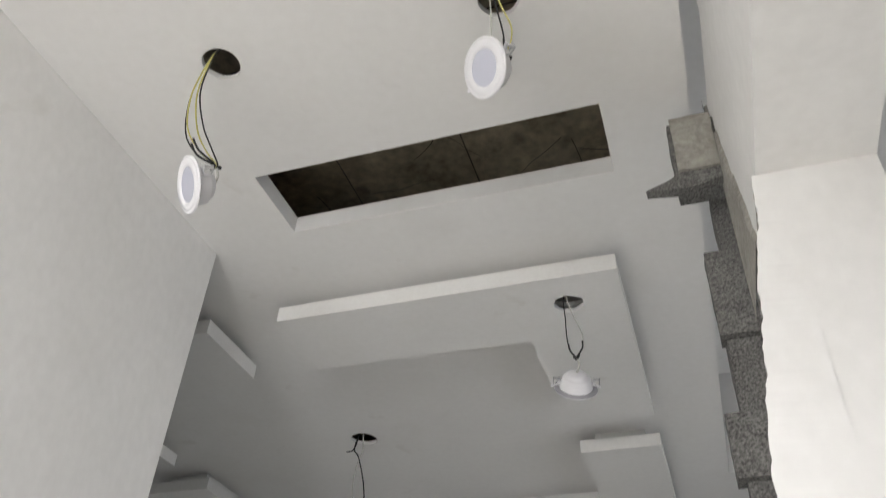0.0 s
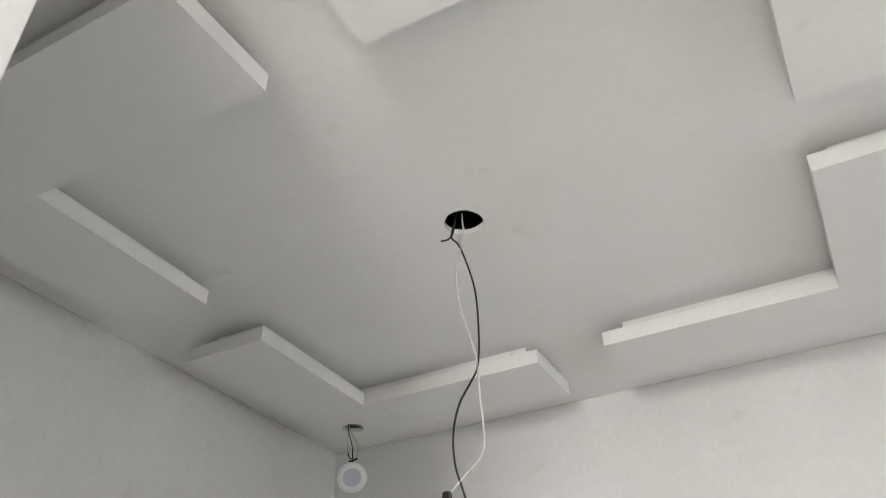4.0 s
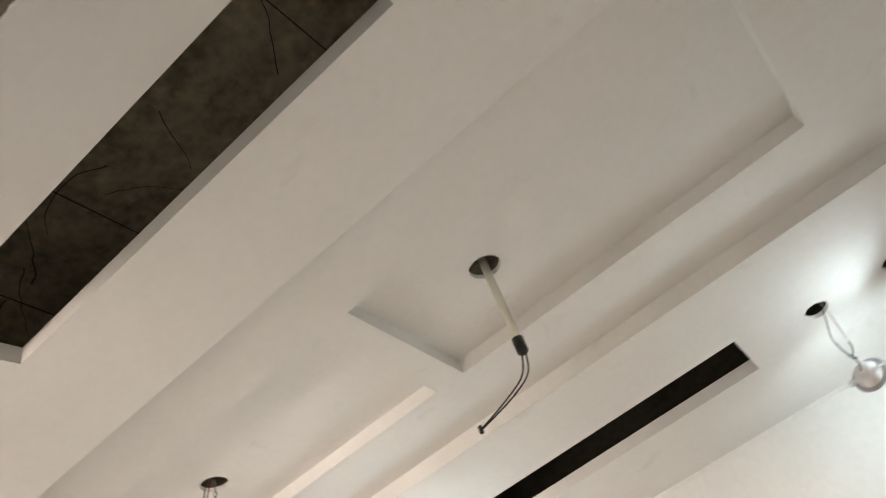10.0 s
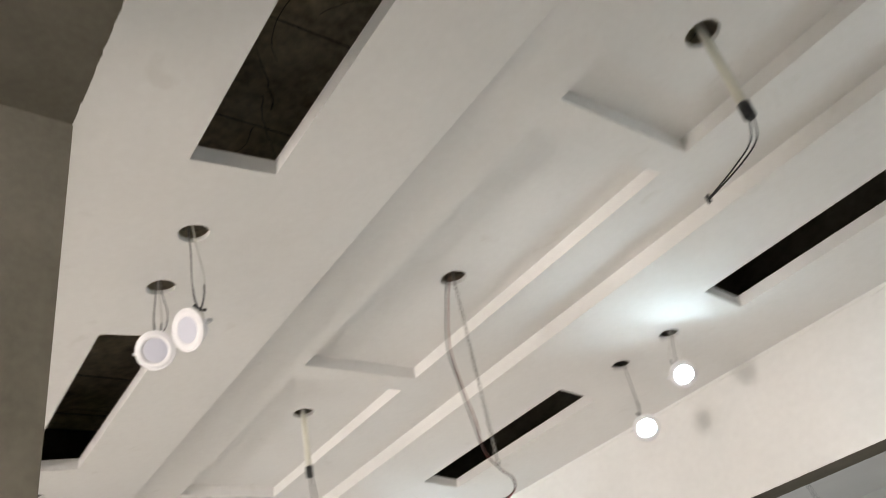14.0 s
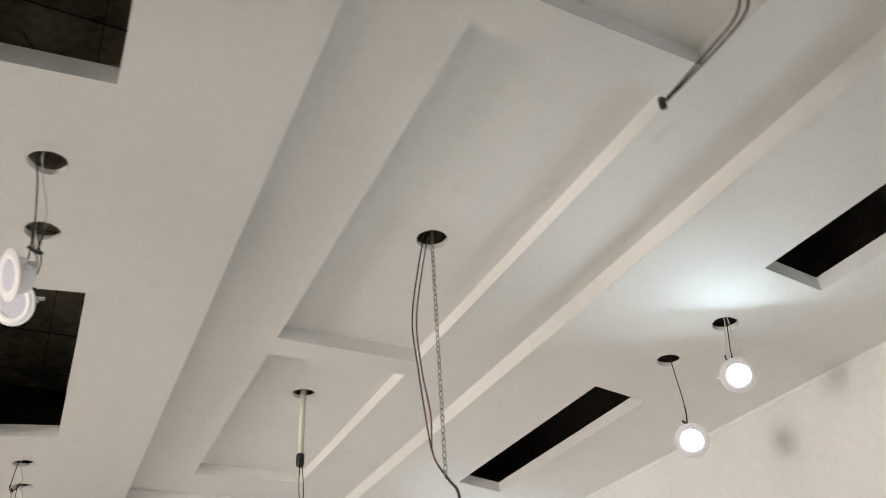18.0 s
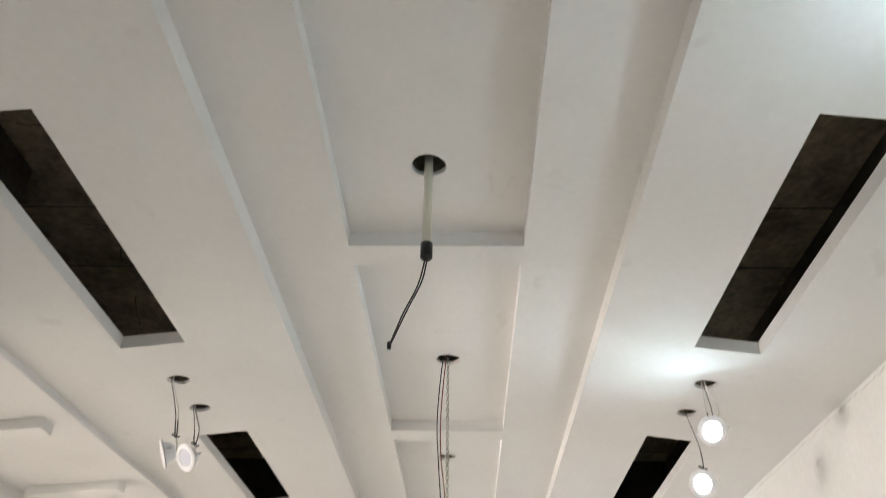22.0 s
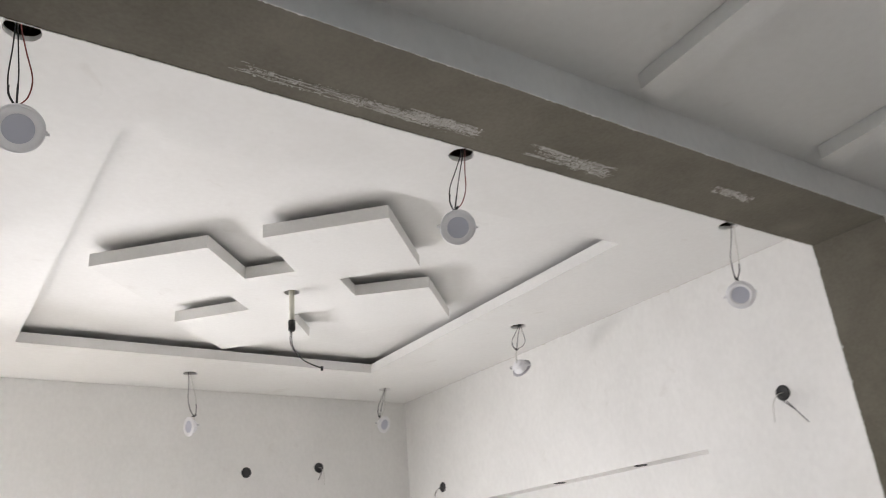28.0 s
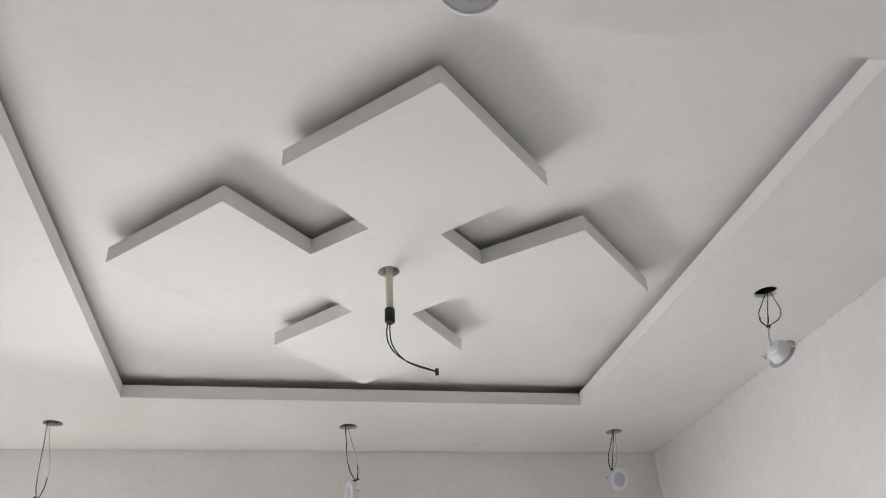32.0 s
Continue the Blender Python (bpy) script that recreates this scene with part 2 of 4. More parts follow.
def plate(bm, x0, x1, y0, y1, z, thick, slots=(), holes=(), lip=0.07, mat=0, side=0):
    """A sheet of ceiling with rectangular slots (with upturned returns) and round cut-outs."""
    k = 1.35
    xs = {x0, x1}
    ys = {y0, y1}
    for a, b, c, d in slots:
        xs |= {a, b}
        ys |= {c, d}
    for cx, cy, r in holes:
        xs |= {cx - k * r, cx + k * r}
        ys |= {cy - k * r, cy + k * r}
    xs, ys = sorted(xs), sorted(ys)
    for i in range(len(xs) - 1):
        for j in range(len(ys) - 1):
            mx, my = (xs[i] + xs[i + 1]) / 2, (ys[j] + ys[j + 1]) / 2
            if any(a < mx < b and c < my < d for a, b, c, d in slots):
                continue
            inside = [(cx, cy, r) for cx, cy, r in holes if abs(mx - cx) < k * r and abs(my - cy) < k * r]
            if inside:
                continue
            for zz in (z, z + thick):
                q = [bm.verts.new(p) for p in ((xs[i], ys[j], zz), (xs[i + 1], ys[j], zz), (xs[i + 1], ys[j + 1], zz), (xs[i], ys[j + 1], zz))]
                bm.faces.new(q).material_index = mat
    for cx, cy, r in holes:
        n = 32
        wob = [1 + 0.018 * math.sin(3 * i * math.tau / n + cx * 9) + 0.012 * math.sin(7 * i * math.tau / n + cy * 5) for i in range(n)]
        ring, sq = [], []
        for i in range(n):
            a = (i + 0.5) * math.tau / n
            c, s = math.cos(a), math.sin(a)
            m = max(abs(c), abs(s))
            ring.append((cx + r * wob[i] * c, cy + r * wob[i] * s))
            sq.append((cx + k * r * c / m, cy + k * r * s / m))
        corner = {3: (1, 1), 11: (-1, 1), 19: (-1, -1), 27: (1, -1)}
        for zz in (z, z + thick):
            for i in range(n):
                j = (i + 1) % n
                pts = [(*ring[i], zz), (*sq[i], zz)]
                if i in corner:
                    pts.append((cx + k * r * corner[i][0], cy + k * r * corner[i][1], zz))
                pts += [(*sq[j], zz), (*ring[j], zz)]
                bm.faces.new([bm.verts.new(p) for p in pts]).material_index = mat
        for i in range(n):
            j = (i + 1) % n
            bm.faces.new([bm.verts.new(p) for p in ((*ring[i], z), (*ring[j], z), (*ring[j], z + thick + 0.004), (*ring[i], z + thick + 0.004))]).material_index = side
    for a, b, c, d in slots if lip else ():
        t = 0.012
        for bx in ((a - t, a, c - t, d + t), (b, b + t, c - t, d + t), (a, b, c - t, c), (a, b, d, d + t)):
            box(bm, *bx, z + 0.001, z + lip, side)


def wall_x(name, y0, y1, x0, x1, z0, z1, openings, label, bare=True):
    """A wall along x with openings (x0, x1, z0, z1); the insides of the openings are bare cement."""
    bm = bmesh.new()
    cells(x0, x1, z0, z1, openings, lambda u0, u1, w0, w1: box(bm, u0, u1, y0, y1, w0, w1))
    return wall_done(name, bm, label, openings if bare else [], 0)


def wall_y(name, x0, x1, y0, y1, z0, z1, openings, label, bare=True):
    """A wall along y with openings (y0, y1, z0, z1)."""
    bm = bmesh.new()
    cells(y0, y1, z0, z1, openings, lambda u0, u1, w0, w1: box(bm, x0, x1, u0, u1, w0, w1))
    return wall_done(name, bm, label, openings if bare else [], 1)


def cells(u0, u1, w0, w1, openings, make):
    us = sorted({u0, u1, *[o[0] for o in openings], *[o[1] for o in openings]})
    us = [u for u in us if u0 <= u <= u1]
    for a, b in zip(us, us[1:]):
        inside = sorted((max(o[2], w0), o[3]) for o in openings if o[0] < (a + b) / 2 < o[1])
        z = w0
        for lo, hi in inside:
            if lo > z + 1e-4:
                make(a, b, z, lo)
            z = hi
        if z < PLENUM < w1 - 0.1:
            make(a, b, z, PLENUM)
            z = PLENUM
        if z < w1 - 1e-4:
            make(a, b, z, w1)


def left_bare_and_dark(name):
    """Walls above a false ceiling go unplastered, coloured dark for the void's shade."""
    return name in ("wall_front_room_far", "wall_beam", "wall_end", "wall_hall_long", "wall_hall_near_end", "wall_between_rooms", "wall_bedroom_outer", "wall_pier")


def wall_done(name, bm, label, openings, axis):
    bmesh.ops.remove_doubles(bm, verts=bm.verts, dist=1e-4)
    bm.verts.index_update()
    seen = {}
    for f in bm.faces:
        seen.setdefault(tuple(sorted(v.index for v in f.verts)), []).append(f)
    bmesh.ops.delete(bm, geom=[f for fs in seen.values() if len(fs) > 1 for f in fs], context="FACES_ONLY")
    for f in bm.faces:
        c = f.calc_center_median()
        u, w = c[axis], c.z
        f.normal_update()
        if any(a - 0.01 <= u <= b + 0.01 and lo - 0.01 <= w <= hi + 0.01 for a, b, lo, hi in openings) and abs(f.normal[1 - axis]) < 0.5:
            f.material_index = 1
        if left_bare_and_dark(name) and w > PLENUM:
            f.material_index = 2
    return solid(name, bm, (WALL, CEMENT, VOIDWALL), label, "wall", "structure")


def curve_wire(name, points, radius, material, parent, label=""):
    """A bent wire through a few points, as a mesh tube."""
    pts = [Vector(p) for p in points]
    path = []
    n = len(pts)
    for i in range(n - 1):
        p0, p1, p2, p3 = pts[max(i - 1, 0)], pts[i], pts[i + 1], pts[min(i + 2, n - 1)]
        for s in range(6):
            t = s / 6
            path.append(0.5 * (2 * p1 + (p2 - p0) * t + (2 * p0 - 5 * p1 + 4 * p2 - p3) * t * t + (3 * p1 - p0 - 3 * p2 + p3) * t ** 3))
    path.append(pts[-1])
    bm = bmesh.new()
    rings = []
    side = None
    for i, p in enumerate(path):
        d = (path[min(i + 1, len(path) - 1)] - path[max(i - 1, 0)]).normalized()
        if side is None:
            side = d.orthogonal().normalized()
        side = (side - d * side.dot(d)).normalized()
        up = d.cross(side)
        rings.append([bm.verts.new(p + radius * (math.cos(a) * side + math.sin(a) * up)) for a in [k * math.tau / 6 for k in range(6)]])
    for a, b in zip(rings, rings[1:]):
        for k in range(6):
            bm.faces.new((a[k], a[(k + 1) % 6], b[(k + 1) % 6], b[k])).smooth = True
    bm.faces.new(rings[0])
    bm.faces.new(rings[-1])
    return part(name, bm, material, parent, label)


def lathe(profile, n=32, smooth=True):
    """A turned shape from (radius, z) pairs."""
    bm = bmesh.new()
    rings = []
    for r, z in profile:
        if r < 1e-5:
            rings.append([bm.verts.new((0, 0, z))])
        else:
            rings.append([bm.verts.new((r * math.cos(k * math.tau / n), r * math.sin(k * math.tau / n), z)) for k in range(n)])
    for a, b in zip(rings, rings[1:]):
        for k in range(n):
            j = (k + 1) % n
            if len(a) == 1 and len(b) > 1:
                f = bm.faces.new((a[0], b[k], b[j]))
            elif len(b) == 1 and len(a) > 1:
                f = bm.faces.new((a[k], a[j], b[0]))
            elif len(a) > 1:
                f = bm.faces.new((a[k], a[j], b[j], b[k]))
            f.smooth = smooth
    return bm


# ---- plan, in metres ----
XW = -6.24              # far end wall of hall and bedroom
HY0, HY1 = 4.452, 4.776  # wall between front room and hall
HE = -1.24              # hall's near end wall
HN = 7.89               # hall's long outer wall
Z1, Z2 = 2.942, 2.996
ZS, ZSW = 2.742, 2.69    # side strip: at its edge, at the beam
ZA, ZAP = 2.925, 2.827  # front room: ceiling, underside of hung panels
ZC, ZCT = 2.805, 2.905  # bedroom: ceiling rim, tray
SLABZ = 3.42
PLENUM = 3.0
BY0, BY1, BZ = 3.91, 4.195, 2.58  # beam between hall strip and bedroom
AX = -2.765             # front room's side wall face
CX = -2.93              # bedroom face of the same wall
CY = 0.27               # bedroom outer wall face
R = 0.043               # lamp cut-out radius


def zb(y):
    """Underside of the hall's outer ceiling, which falls gently towards both walls."""
    return 2.827 + 0.11 * (y - 5.3) if y < 6.3 else 2.832 - 0.125 * (y - 7.26)

# ---- structure ----
bm = bmesh.new()
box(bm, -60, 60, -90, 60, -0.25, -0.15)
solid("ground", bm, GROUND, "dry brown earth around the unfinished house", "ground", "structure")
bm = bmesh.new()
box(bm, XW - 0.25, 3.0, -2.2, 11.2, -0.15, 0.0)
solid("floor", bm, SCREED, "bare grey cement screed floor", "floor", "structure")
bm = bmesh.new()
box(bm, XW - 0.25, 3.0, -2.2, 11.2, SLABZ, SLABZ + 0.15)
rnd = random.Random(3)
x = XW + 0.2
while x < 2.7:
    box(bm, x, x + rnd.uniform(0.0015, 0.0035), -2.0, 8.0, SLABZ - 0.004, SLABZ - 0.001, 1)
    x += rnd.choice((0.27, 0.44, 0.61, 0.83))
for y in (0.9, 1.63, 2.4, 3.1, 4.4, 5.31, 5.9, 6.6, 7.36):
    box(bm, XW, 2.7, y, y + rnd.uniform(0.002, 0.004), SLABZ - 0.0045, SLABZ - 0.001, 1)
for _ in range(520):
    # wrinkles of the shuttering sheet: crooked, tapering marks that branch off the board joints
    p = Vector((rnd.uniform(XW, 0.4), rnd.uniform(0.5, 7.4), SLABZ - 0.0025))
    head, n = rnd.uniform(0, math.tau), rnd.randint(5, 14)
    wide = rnd.uniform(0.0006, 0.0022)
    last = None
    for k in range(n):
        w = wide * (1 - k / n) + 0.0006
        side = Vector((-math.sin(head), math.cos(head), 0)) * w
        q = [bm.verts.new(p - side), bm.verts.new(p + side)]
        if last:
            bm.faces.new((last[0], last[1], q[1], q[0])).material_index = 1
        last = q
        p = p + Vector((math.cos(head), math.sin(head), 0)) * rnd.uniform(0.015, 0.04)
        head += rnd.gauss(0, 0.2)
solid("concrete_slab", bm, (SLAB, SLABLINE), "stained cast concrete slab above the false ceiling, blotched darker for the void's shade", "ceiling", "structure")

PIER = -3.01
RISE = 0.012
MAIN = (-2.684, -1.459, -0.1, 2.232)
far_wall = wall_x("wall_front_room_far", HY0, HY1, PIER, 2.8, 0, SLABZ, [MAIN, (-0.275, 0.95, -0.1, 2.579)], "off-white puttied wall with bare cement openings")
for v in far_wall.data.vertices:
    if abs(v.co.x - MAIN[0]) < 0.01 and v.co.y > HY1 - 0.01 and v.co.z < MAIN[3] + 0.01:
        v.co.x -= 0.022  # the jamb widens towards the hall
    if v.co.y > HY1 - 0.01 and abs(v.co.z - MAIN[3]) < 0.01 and v.co.x < MAIN[1] + 0.01:
        v.co.z += RISE  # and the soffit rises a little
wall_x("wall_pier", BY1, HY0, PIER, CX, 0, SLABZ, [], "off-white puttied pier between the two openings")
wall_y("wall_between_rooms", CX, AX, 1.685, HY0, 0, SLABZ, [(2.82, 3.765, -0.1, 2.213)], "off-white puttied wall with a shallow plastered recess", False)
bm = bmesh.new()
box(bm, CX + 0.002, CX + 0.03, 2.80, 3.785, 0, 2.233)
solid("wall_recess_back", bm, WALL, "off-white plastered back of the recess", "wall", "structure")
wall_x("wall_beam", BY0, BY1, XW, CX, 0, SLABZ, [(-5.86, -3.10, -0.1, BZ)], "off-white wall with a wide cement-rendered opening")
wall_y("wall_end", XW - 0.23, XW, CY - 0.23, HN + 0.23, 0, SLABZ, [(5.114, 6.965, -0.1, 2.085), (1.19, 2.955, -0.1, 1.993)], "off-white puttied end wall with a wide shallow niche", False)
bm = bmesh.new()
box(bm, XW - 0.2, XW - 0.09, 5.1, 6.98, 0, 2.1)
solid("wall_niche_back", bm, WALL, "off-white plastered back of the wide niche", "wall", "structure")
bm = bmesh.new()
box(bm, XW - 0.2, XW - 0.13, 1.17, 2.97, 0, 2.005)
solid("wall_panel_back", bm, WALL, "off-white plastered panel set back in the bedroom wall", "wall", "structure")
wall_x("wall_hall_long", HN, HN + 0.2, XW, 2.8, 0, SLABZ, [(-3.93, -2.86, -0.1, 2.205), (-2.445, -1.45, -0.1, 2.21)], "off-white puttied wall with two bare doorways")
wall_y("wall_hall_near_end", HE, HE + 0.2, HY1, HN, 0, SLABZ, [(5.2, 7.22, -0.1, 2.19)], "off-white puttied wall with a wide cement opening")
wall_x("wall_bedroom_outer", CY - 0.23, CY, XW, -1.56, 0, SLABZ, [(-4.15, -2.45, 0.85, 2.05)], "grey-white bedroom outer wall with a window opening")
wall_y("wall_entry_side", -1.56, -1.368, -2.0, 1.885, 0, SLABZ, [], "bright white puttied entry wall")
wall_x("wall_entry_return", 1.685, 1.885, CX, -1.56, 0, SLABZ, [], "off-white puttied return wall")
wall_x("wall_hall_back", 11.0, 11.2, XW, 3.0, 0, SLABZ, [(-2.30, -1.2, 0.9, 2.064)], "off-white back wall of the rooms beyond")
wall_y("wall_right_outer", 2.8, 3.0, -2.0, 11.0, 0, SLABZ, [], "off-white outer wall")
wall_y("wall_back_left", XW - 0.2, XW, HN + 0.2, 11.0, 0, SLABZ, [], "off-white wall of the rooms beyond")
wall_y("wall_rooms_beyond", -2.75, -2.55, HN + 0.2, 11.0, 0, SLABZ, [], "off-white wall between the rooms beyond")
wall_x("wall_facade", -2.2, -2.0, -1.56, 3.0, 0, SLABZ, [(-1.366, 0.6, -0.1, 2.7), (0.9, 2.6, 0.5, 2.7)], "front wall with a wide entrance")
wall_y("wall_demolished_stub", 0.026, 0.19, -2.0, 1.68, 0, SLABZ, [(-0.1, 1.33, -0.1, 2.36), (1.42, 1.69, 2.90, SLABZ + 0.1)], "white puttied wall beside a doorway, its end broken off", False)

# hall ceiling
SLOT = [(-3.285, -2.075, 5.152, 5.385), (-5.345, -4.167, 5.175, 5.401), (-3.294, -2.088, 7.249, 7.482), (-5.36, -4.182, 7.249, 7.482)]
BH = [(-3.584, 5.284), (-3.870, 5.292), (-5.667, 5.342), (-5.982, 5.352), (-1.509, 5.26), (-1.80, 5.262),
      (-1.513, 7.353), (-1.805, 7.354), (-3.592, 7.371), (-3.882, 7.371), (-5.671, 7.376), (-5.938, 7.369)]
bm = bmesh.new()
YA, YB, YC, YD = 5.757, 6.04, 6.604, 6.908


def askew(x, y):
    """The stepped ceiling was set out slightly askew to the walls: how far it shifts along y."""
    w = 1.0
    if y < 5.1:
        w = max(0.0, (y - 4.99) / 0.11)
    elif y > 7.6:
        w = 0.6 * max(0.0, (HN - y) / (HN - 7.6))
    elif y > 6.1:
        w = max(0.6, 1.0 - 0.4 * (y - 6.1) / 0.5)
    return 0.018 * (-2.8 - x) * w


def slope_down(bm):
    for v in bm.verts:
        v.co.z += zb(v.co.y)


def strip_edge(x):
    """The edge between the hall's main ceiling and the side strip runs slightly askew."""
    return 4.772 + 0.047 * (PIER - x) + 0.002 * math.sin(5 * x) if x < PIER + 0.001 else HY1


for y0, y1, near in ((4.99, YA, True), (YD, HN, False)):
    sheet = bmesh.new()
    plate(sheet, XW, HE, y0, y1, 0, 0.012, [s for s in SLOT if (s[2] < 6) == near], [(x, y - askew(x, y), R) for x, y in BH if (y < 6) == near], lip=0.05)
    if near:
        EX = [XW + (PIER - XW) * k / 16 for k in range(17)] + [HE]
        n = 16
        for k in range(n + 1):
            xa, xb = EX[k], EX[k + 1]
            sheet.faces.new([sheet.verts.new(p) for p in ((xa, strip_edge(xa), 0), (xb, strip_edge(xb), 0), (xb, 4.99, 0), (xa, 4.99, 0))])
    slope_down(sheet)
    if near:
        for k in range(n):
            xa, xb = EX[k], EX[k + 1]
            ya, yb = strip_edge(xa), strip_edge(xb)
            sheet.faces.new([sheet.verts.new(p) for p in ((xa, ya, zb(ya)), (xb, yb, zb(yb)), (xb, yb, ZS), (xa, ya, ZS))])
            sheet.faces.new([sheet.verts.new(p) for p in ((xa, ya, ZS), (xb, yb, ZS), (xb, BY1, ZSW), (xa, BY1, ZSW))])
    tmp = bpy.data.meshes.new("sheet")
    sheet.to_mesh(tmp)
    sheet.free()
    bm.from_mesh(tmp)
    bpy.data.meshes.remove(tmp)
box(bm, XW, HE, YA - 0.012, YA, zb(YA) + 0.001, Z1)
box(bm, XW, HE, YD, YD + 0.012, zb(YD) + 0.001, Z1)
plate(bm, XW, HE, YA, YB, Z1, 0.012)
plate(bm, XW, HE, YC, YD, Z1, 0.012)
for x0, x1 in ((-1.532, HE), (-2.922, -2.806), (-4.548, -4.427), (XW, -5.92)):
    plate(bm, x0, x1, YB, YC, Z1, 0.012)
DROP = [(-2.472, 6.306), (-3.741, 6.354), (-4.964, 6.340)]
for (x0, x1), (hx, hy) in zip(((-2.806, -1.532), (-4.427, -2.922), (-5.92, -4.548)), DROP):
    plate(bm, x0, x1, YB, YC, Z2, 0.012, (), [(hx, hy - askew(hx, hy), 0.05)])
    box(bm, x0, x1, YB - 0.012, YB, Z1 + 0.001, Z2 + 0.01)
    box(bm, x0, x1, YC, YC + 0.012, Z1 + 0.001, Z2 + 0.01)
    box(bm, x0 - 0.012, x0, YB, YC, Z1 + 0.001, Z2 + 0.01)
    box(bm, x1, x1 + 0.012, YB, YC, Z1 + 0.001, Z2 + 0.01)
for v in bm.verts:
    v.co.y += askew(v.co.x, v.co.y)
solid("ceiling_hall", bm, CEIL, "off-white stepped gypsum ceiling with dark air slots and lamp cut-outs", "ceiling", "structure")


def ceiling_bar(x0, x1, y0, y1):
    """A bar fixed under the sloping strip, following its slope."""
    bm = bmesh.new()
    box(bm, x0, x1, y0, y1, -0.046, 0.0)
    bmesh.ops.bevel(bm, geom=bm.edges[:], offset=0.002, segments=1)
    for v in bm.verts:
        v.co.z += ZSW + (ZS - ZSW) * (v.co.y - BY1) / (strip_edge(v.co.x) - BY1) - 0.001
    return solid("ceiling_bar", bm, BOARD, "short white gypsum bar fixed under the ceiling strip", "ceiling bar", group="bars under the ceiling strip")


for xa, ya in ((-3.75, 4.70), (-4.56, 4.722), (-5.38, 4.764)):
    ceiling_bar(xa - 0.094, xa, 4.27, ya)

# front room ceiling
bm = bmesh.new()
AH = [(-0.99, 1.279), (-0.355, 1.295)]
plate(bm, -1.368, -0.01, -2.0, 1.885, ZA, 0.012, [(-1.098, -0.206, 1.626, 1.856)], [(x, y, R) for x, y in AH], lip=0.055)
PH = [(-0.405, 2.262), (-0.401, 4.022), (-2.386, 4.03)]
box(bm, -0.0098, 0.0255, -2.0, 1.36, ZA + 0.001, ZA + 0.012)
plate(bm, AX, -0.01, 1.885, HY0, ZA, 0.012, (), [(-1.43, 3.153, 0.055)] + [(x, y, 0.068) for x, y in PH])
plate(bm, -0.01, 2.8, 3.832, HY0, ZA, 0.012)
box(bm, -0.022, -0.01, -2.0, 3.832, ZA + 0.001, SLABZ)
box(bm, -0.01, 2.8, 3.832, 3.844, ZA + 0.001, SLABZ)
box(bm, -0.01, 2.8, -2.0, 3.832, SLABZ - 0.016, SLABZ - 0.004)
solid("ceiling_front_room", bm, CEIL, "off-white flat gypsum ceiling with an air slot and a raised side bay", "ceiling", "structure")


def l_board(bm, sx, sy, ox, oy, ix, iy, gx, gy, z0, z1, r, side):
    """An L-shaped board in the quadrant (sx, sy) about the room's middle, with lamp cut-outs."""
    def span(a, b, c, s):
        return tuple(sorted((c + s * a, c + s * b)))
    x0, x1 = span(gx, ox, PX, sx)
    y0, y1 = span(gy, oy, PY, sy)
    cut = (*span(gx, ix, PX, sx), *span(gy, iy, PY, sy))
    holes = [(x, y, r) for x, y in PH if x0 < x < x1 and y0 < y < y1]
    if r:
        plate(bm, x0, x1, y0, y1, z0, 0.012, [cut], holes, lip=0)
        plate(bm, x0, x1, y0, y1, z1 - 0.012, 0.012, [cut], [(x, y, 0.066) for x, y, _ in holes], lip=0)
    loop = [(PX + sx * x, PY + sy * y) for x, y in ((gx, oy), (ox, oy), (ox, gy), (ix, gy), (ix, iy), (gx, iy))]
    for (xa, ya), (xb, yb) in zip(loop, loop[1:] + loop[:1]):
        bm.faces.new([bm.verts.new(p) for p in ((xa, ya, z0), (xb, yb, z0), (xb, yb, z1), (xa, ya, z1))]).material_index = side


PX, PY = -1.392, 3.146
for sx in (-1, 1):
    for sy in (-1, 1):
        ob = thing("ceiling_panel", "L-shaped white gypsum panel hung under the front room ceiling", "ceiling panel", "panels under the front room ceiling")
        bm = bmesh.new()
        gx, gy = {(1, -1): (0.114, 0.132), (1, 1): (0.111, 0.122), (-1, 1): (0.125, 0.124), (-1, -1): (0.131, 0.129)}[sx, sy]
        l_board(bm, sx, sy, 1.143, 1.02, 0.837, 0.72, gx, gy, ZAP, ZAP + 0.05, R, 1)
        part("board", bm, (BOARD, EDGE), ob)
        bm = bmesh.new()
        l_board(bm, sx, sy, 1.085, 0.962, 0.89, 0.772, gx + 0.06, gy + 0.055, ZAP + 0.0505, ZA - 0.0005, 0, 0)
        part("spacer", bm, BOARD, ob)

# bedroom ceiling
CH = [(-4.482, 0.653), (-5.866, 0.62), (-5.87, 2.138), (-3.14, 0.657), (-3.163, 2.149), (-4.49, 3.566), (-5.857, 3.587), (-3.183, 3.584)]
TX0, TX1, TY0, TY1 = -5.554, -3.486, 0.993, 3.245
bm = bmesh.new()
plate(bm, XW, CX, CY, BY0, ZC, 0.012, [(TX0, TX1, TY0, TY1)], [(x, y, R) for x, y in CH], lip=0.058)
plate(bm, TX0 - 0.14, TX1 + 0.14, TY0 - 0.14, TY1 + 0.14, ZCT, 0.012)
for bx in ((TX0 - 0.152, TX0 - 0.14, TY0 - 0.152, TY1 + 0.152), (TX1 + 0.14, TX1 + 0.152, TY0 - 0.152, TY1 + 0.152), (TX0 - 0.14, TX1 + 0.14, TY0 - 0.152, TY0 - 0.14), (TX0 - 0.14, TX1 + 0.14, TY1 + 0.14, TY1 + 0.152)):
    box(bm, *bx, ZC + 0.012, ZCT + 0.012)
plate(bm, CX, -1.56, CY, 1.685, ZC, 0.012)
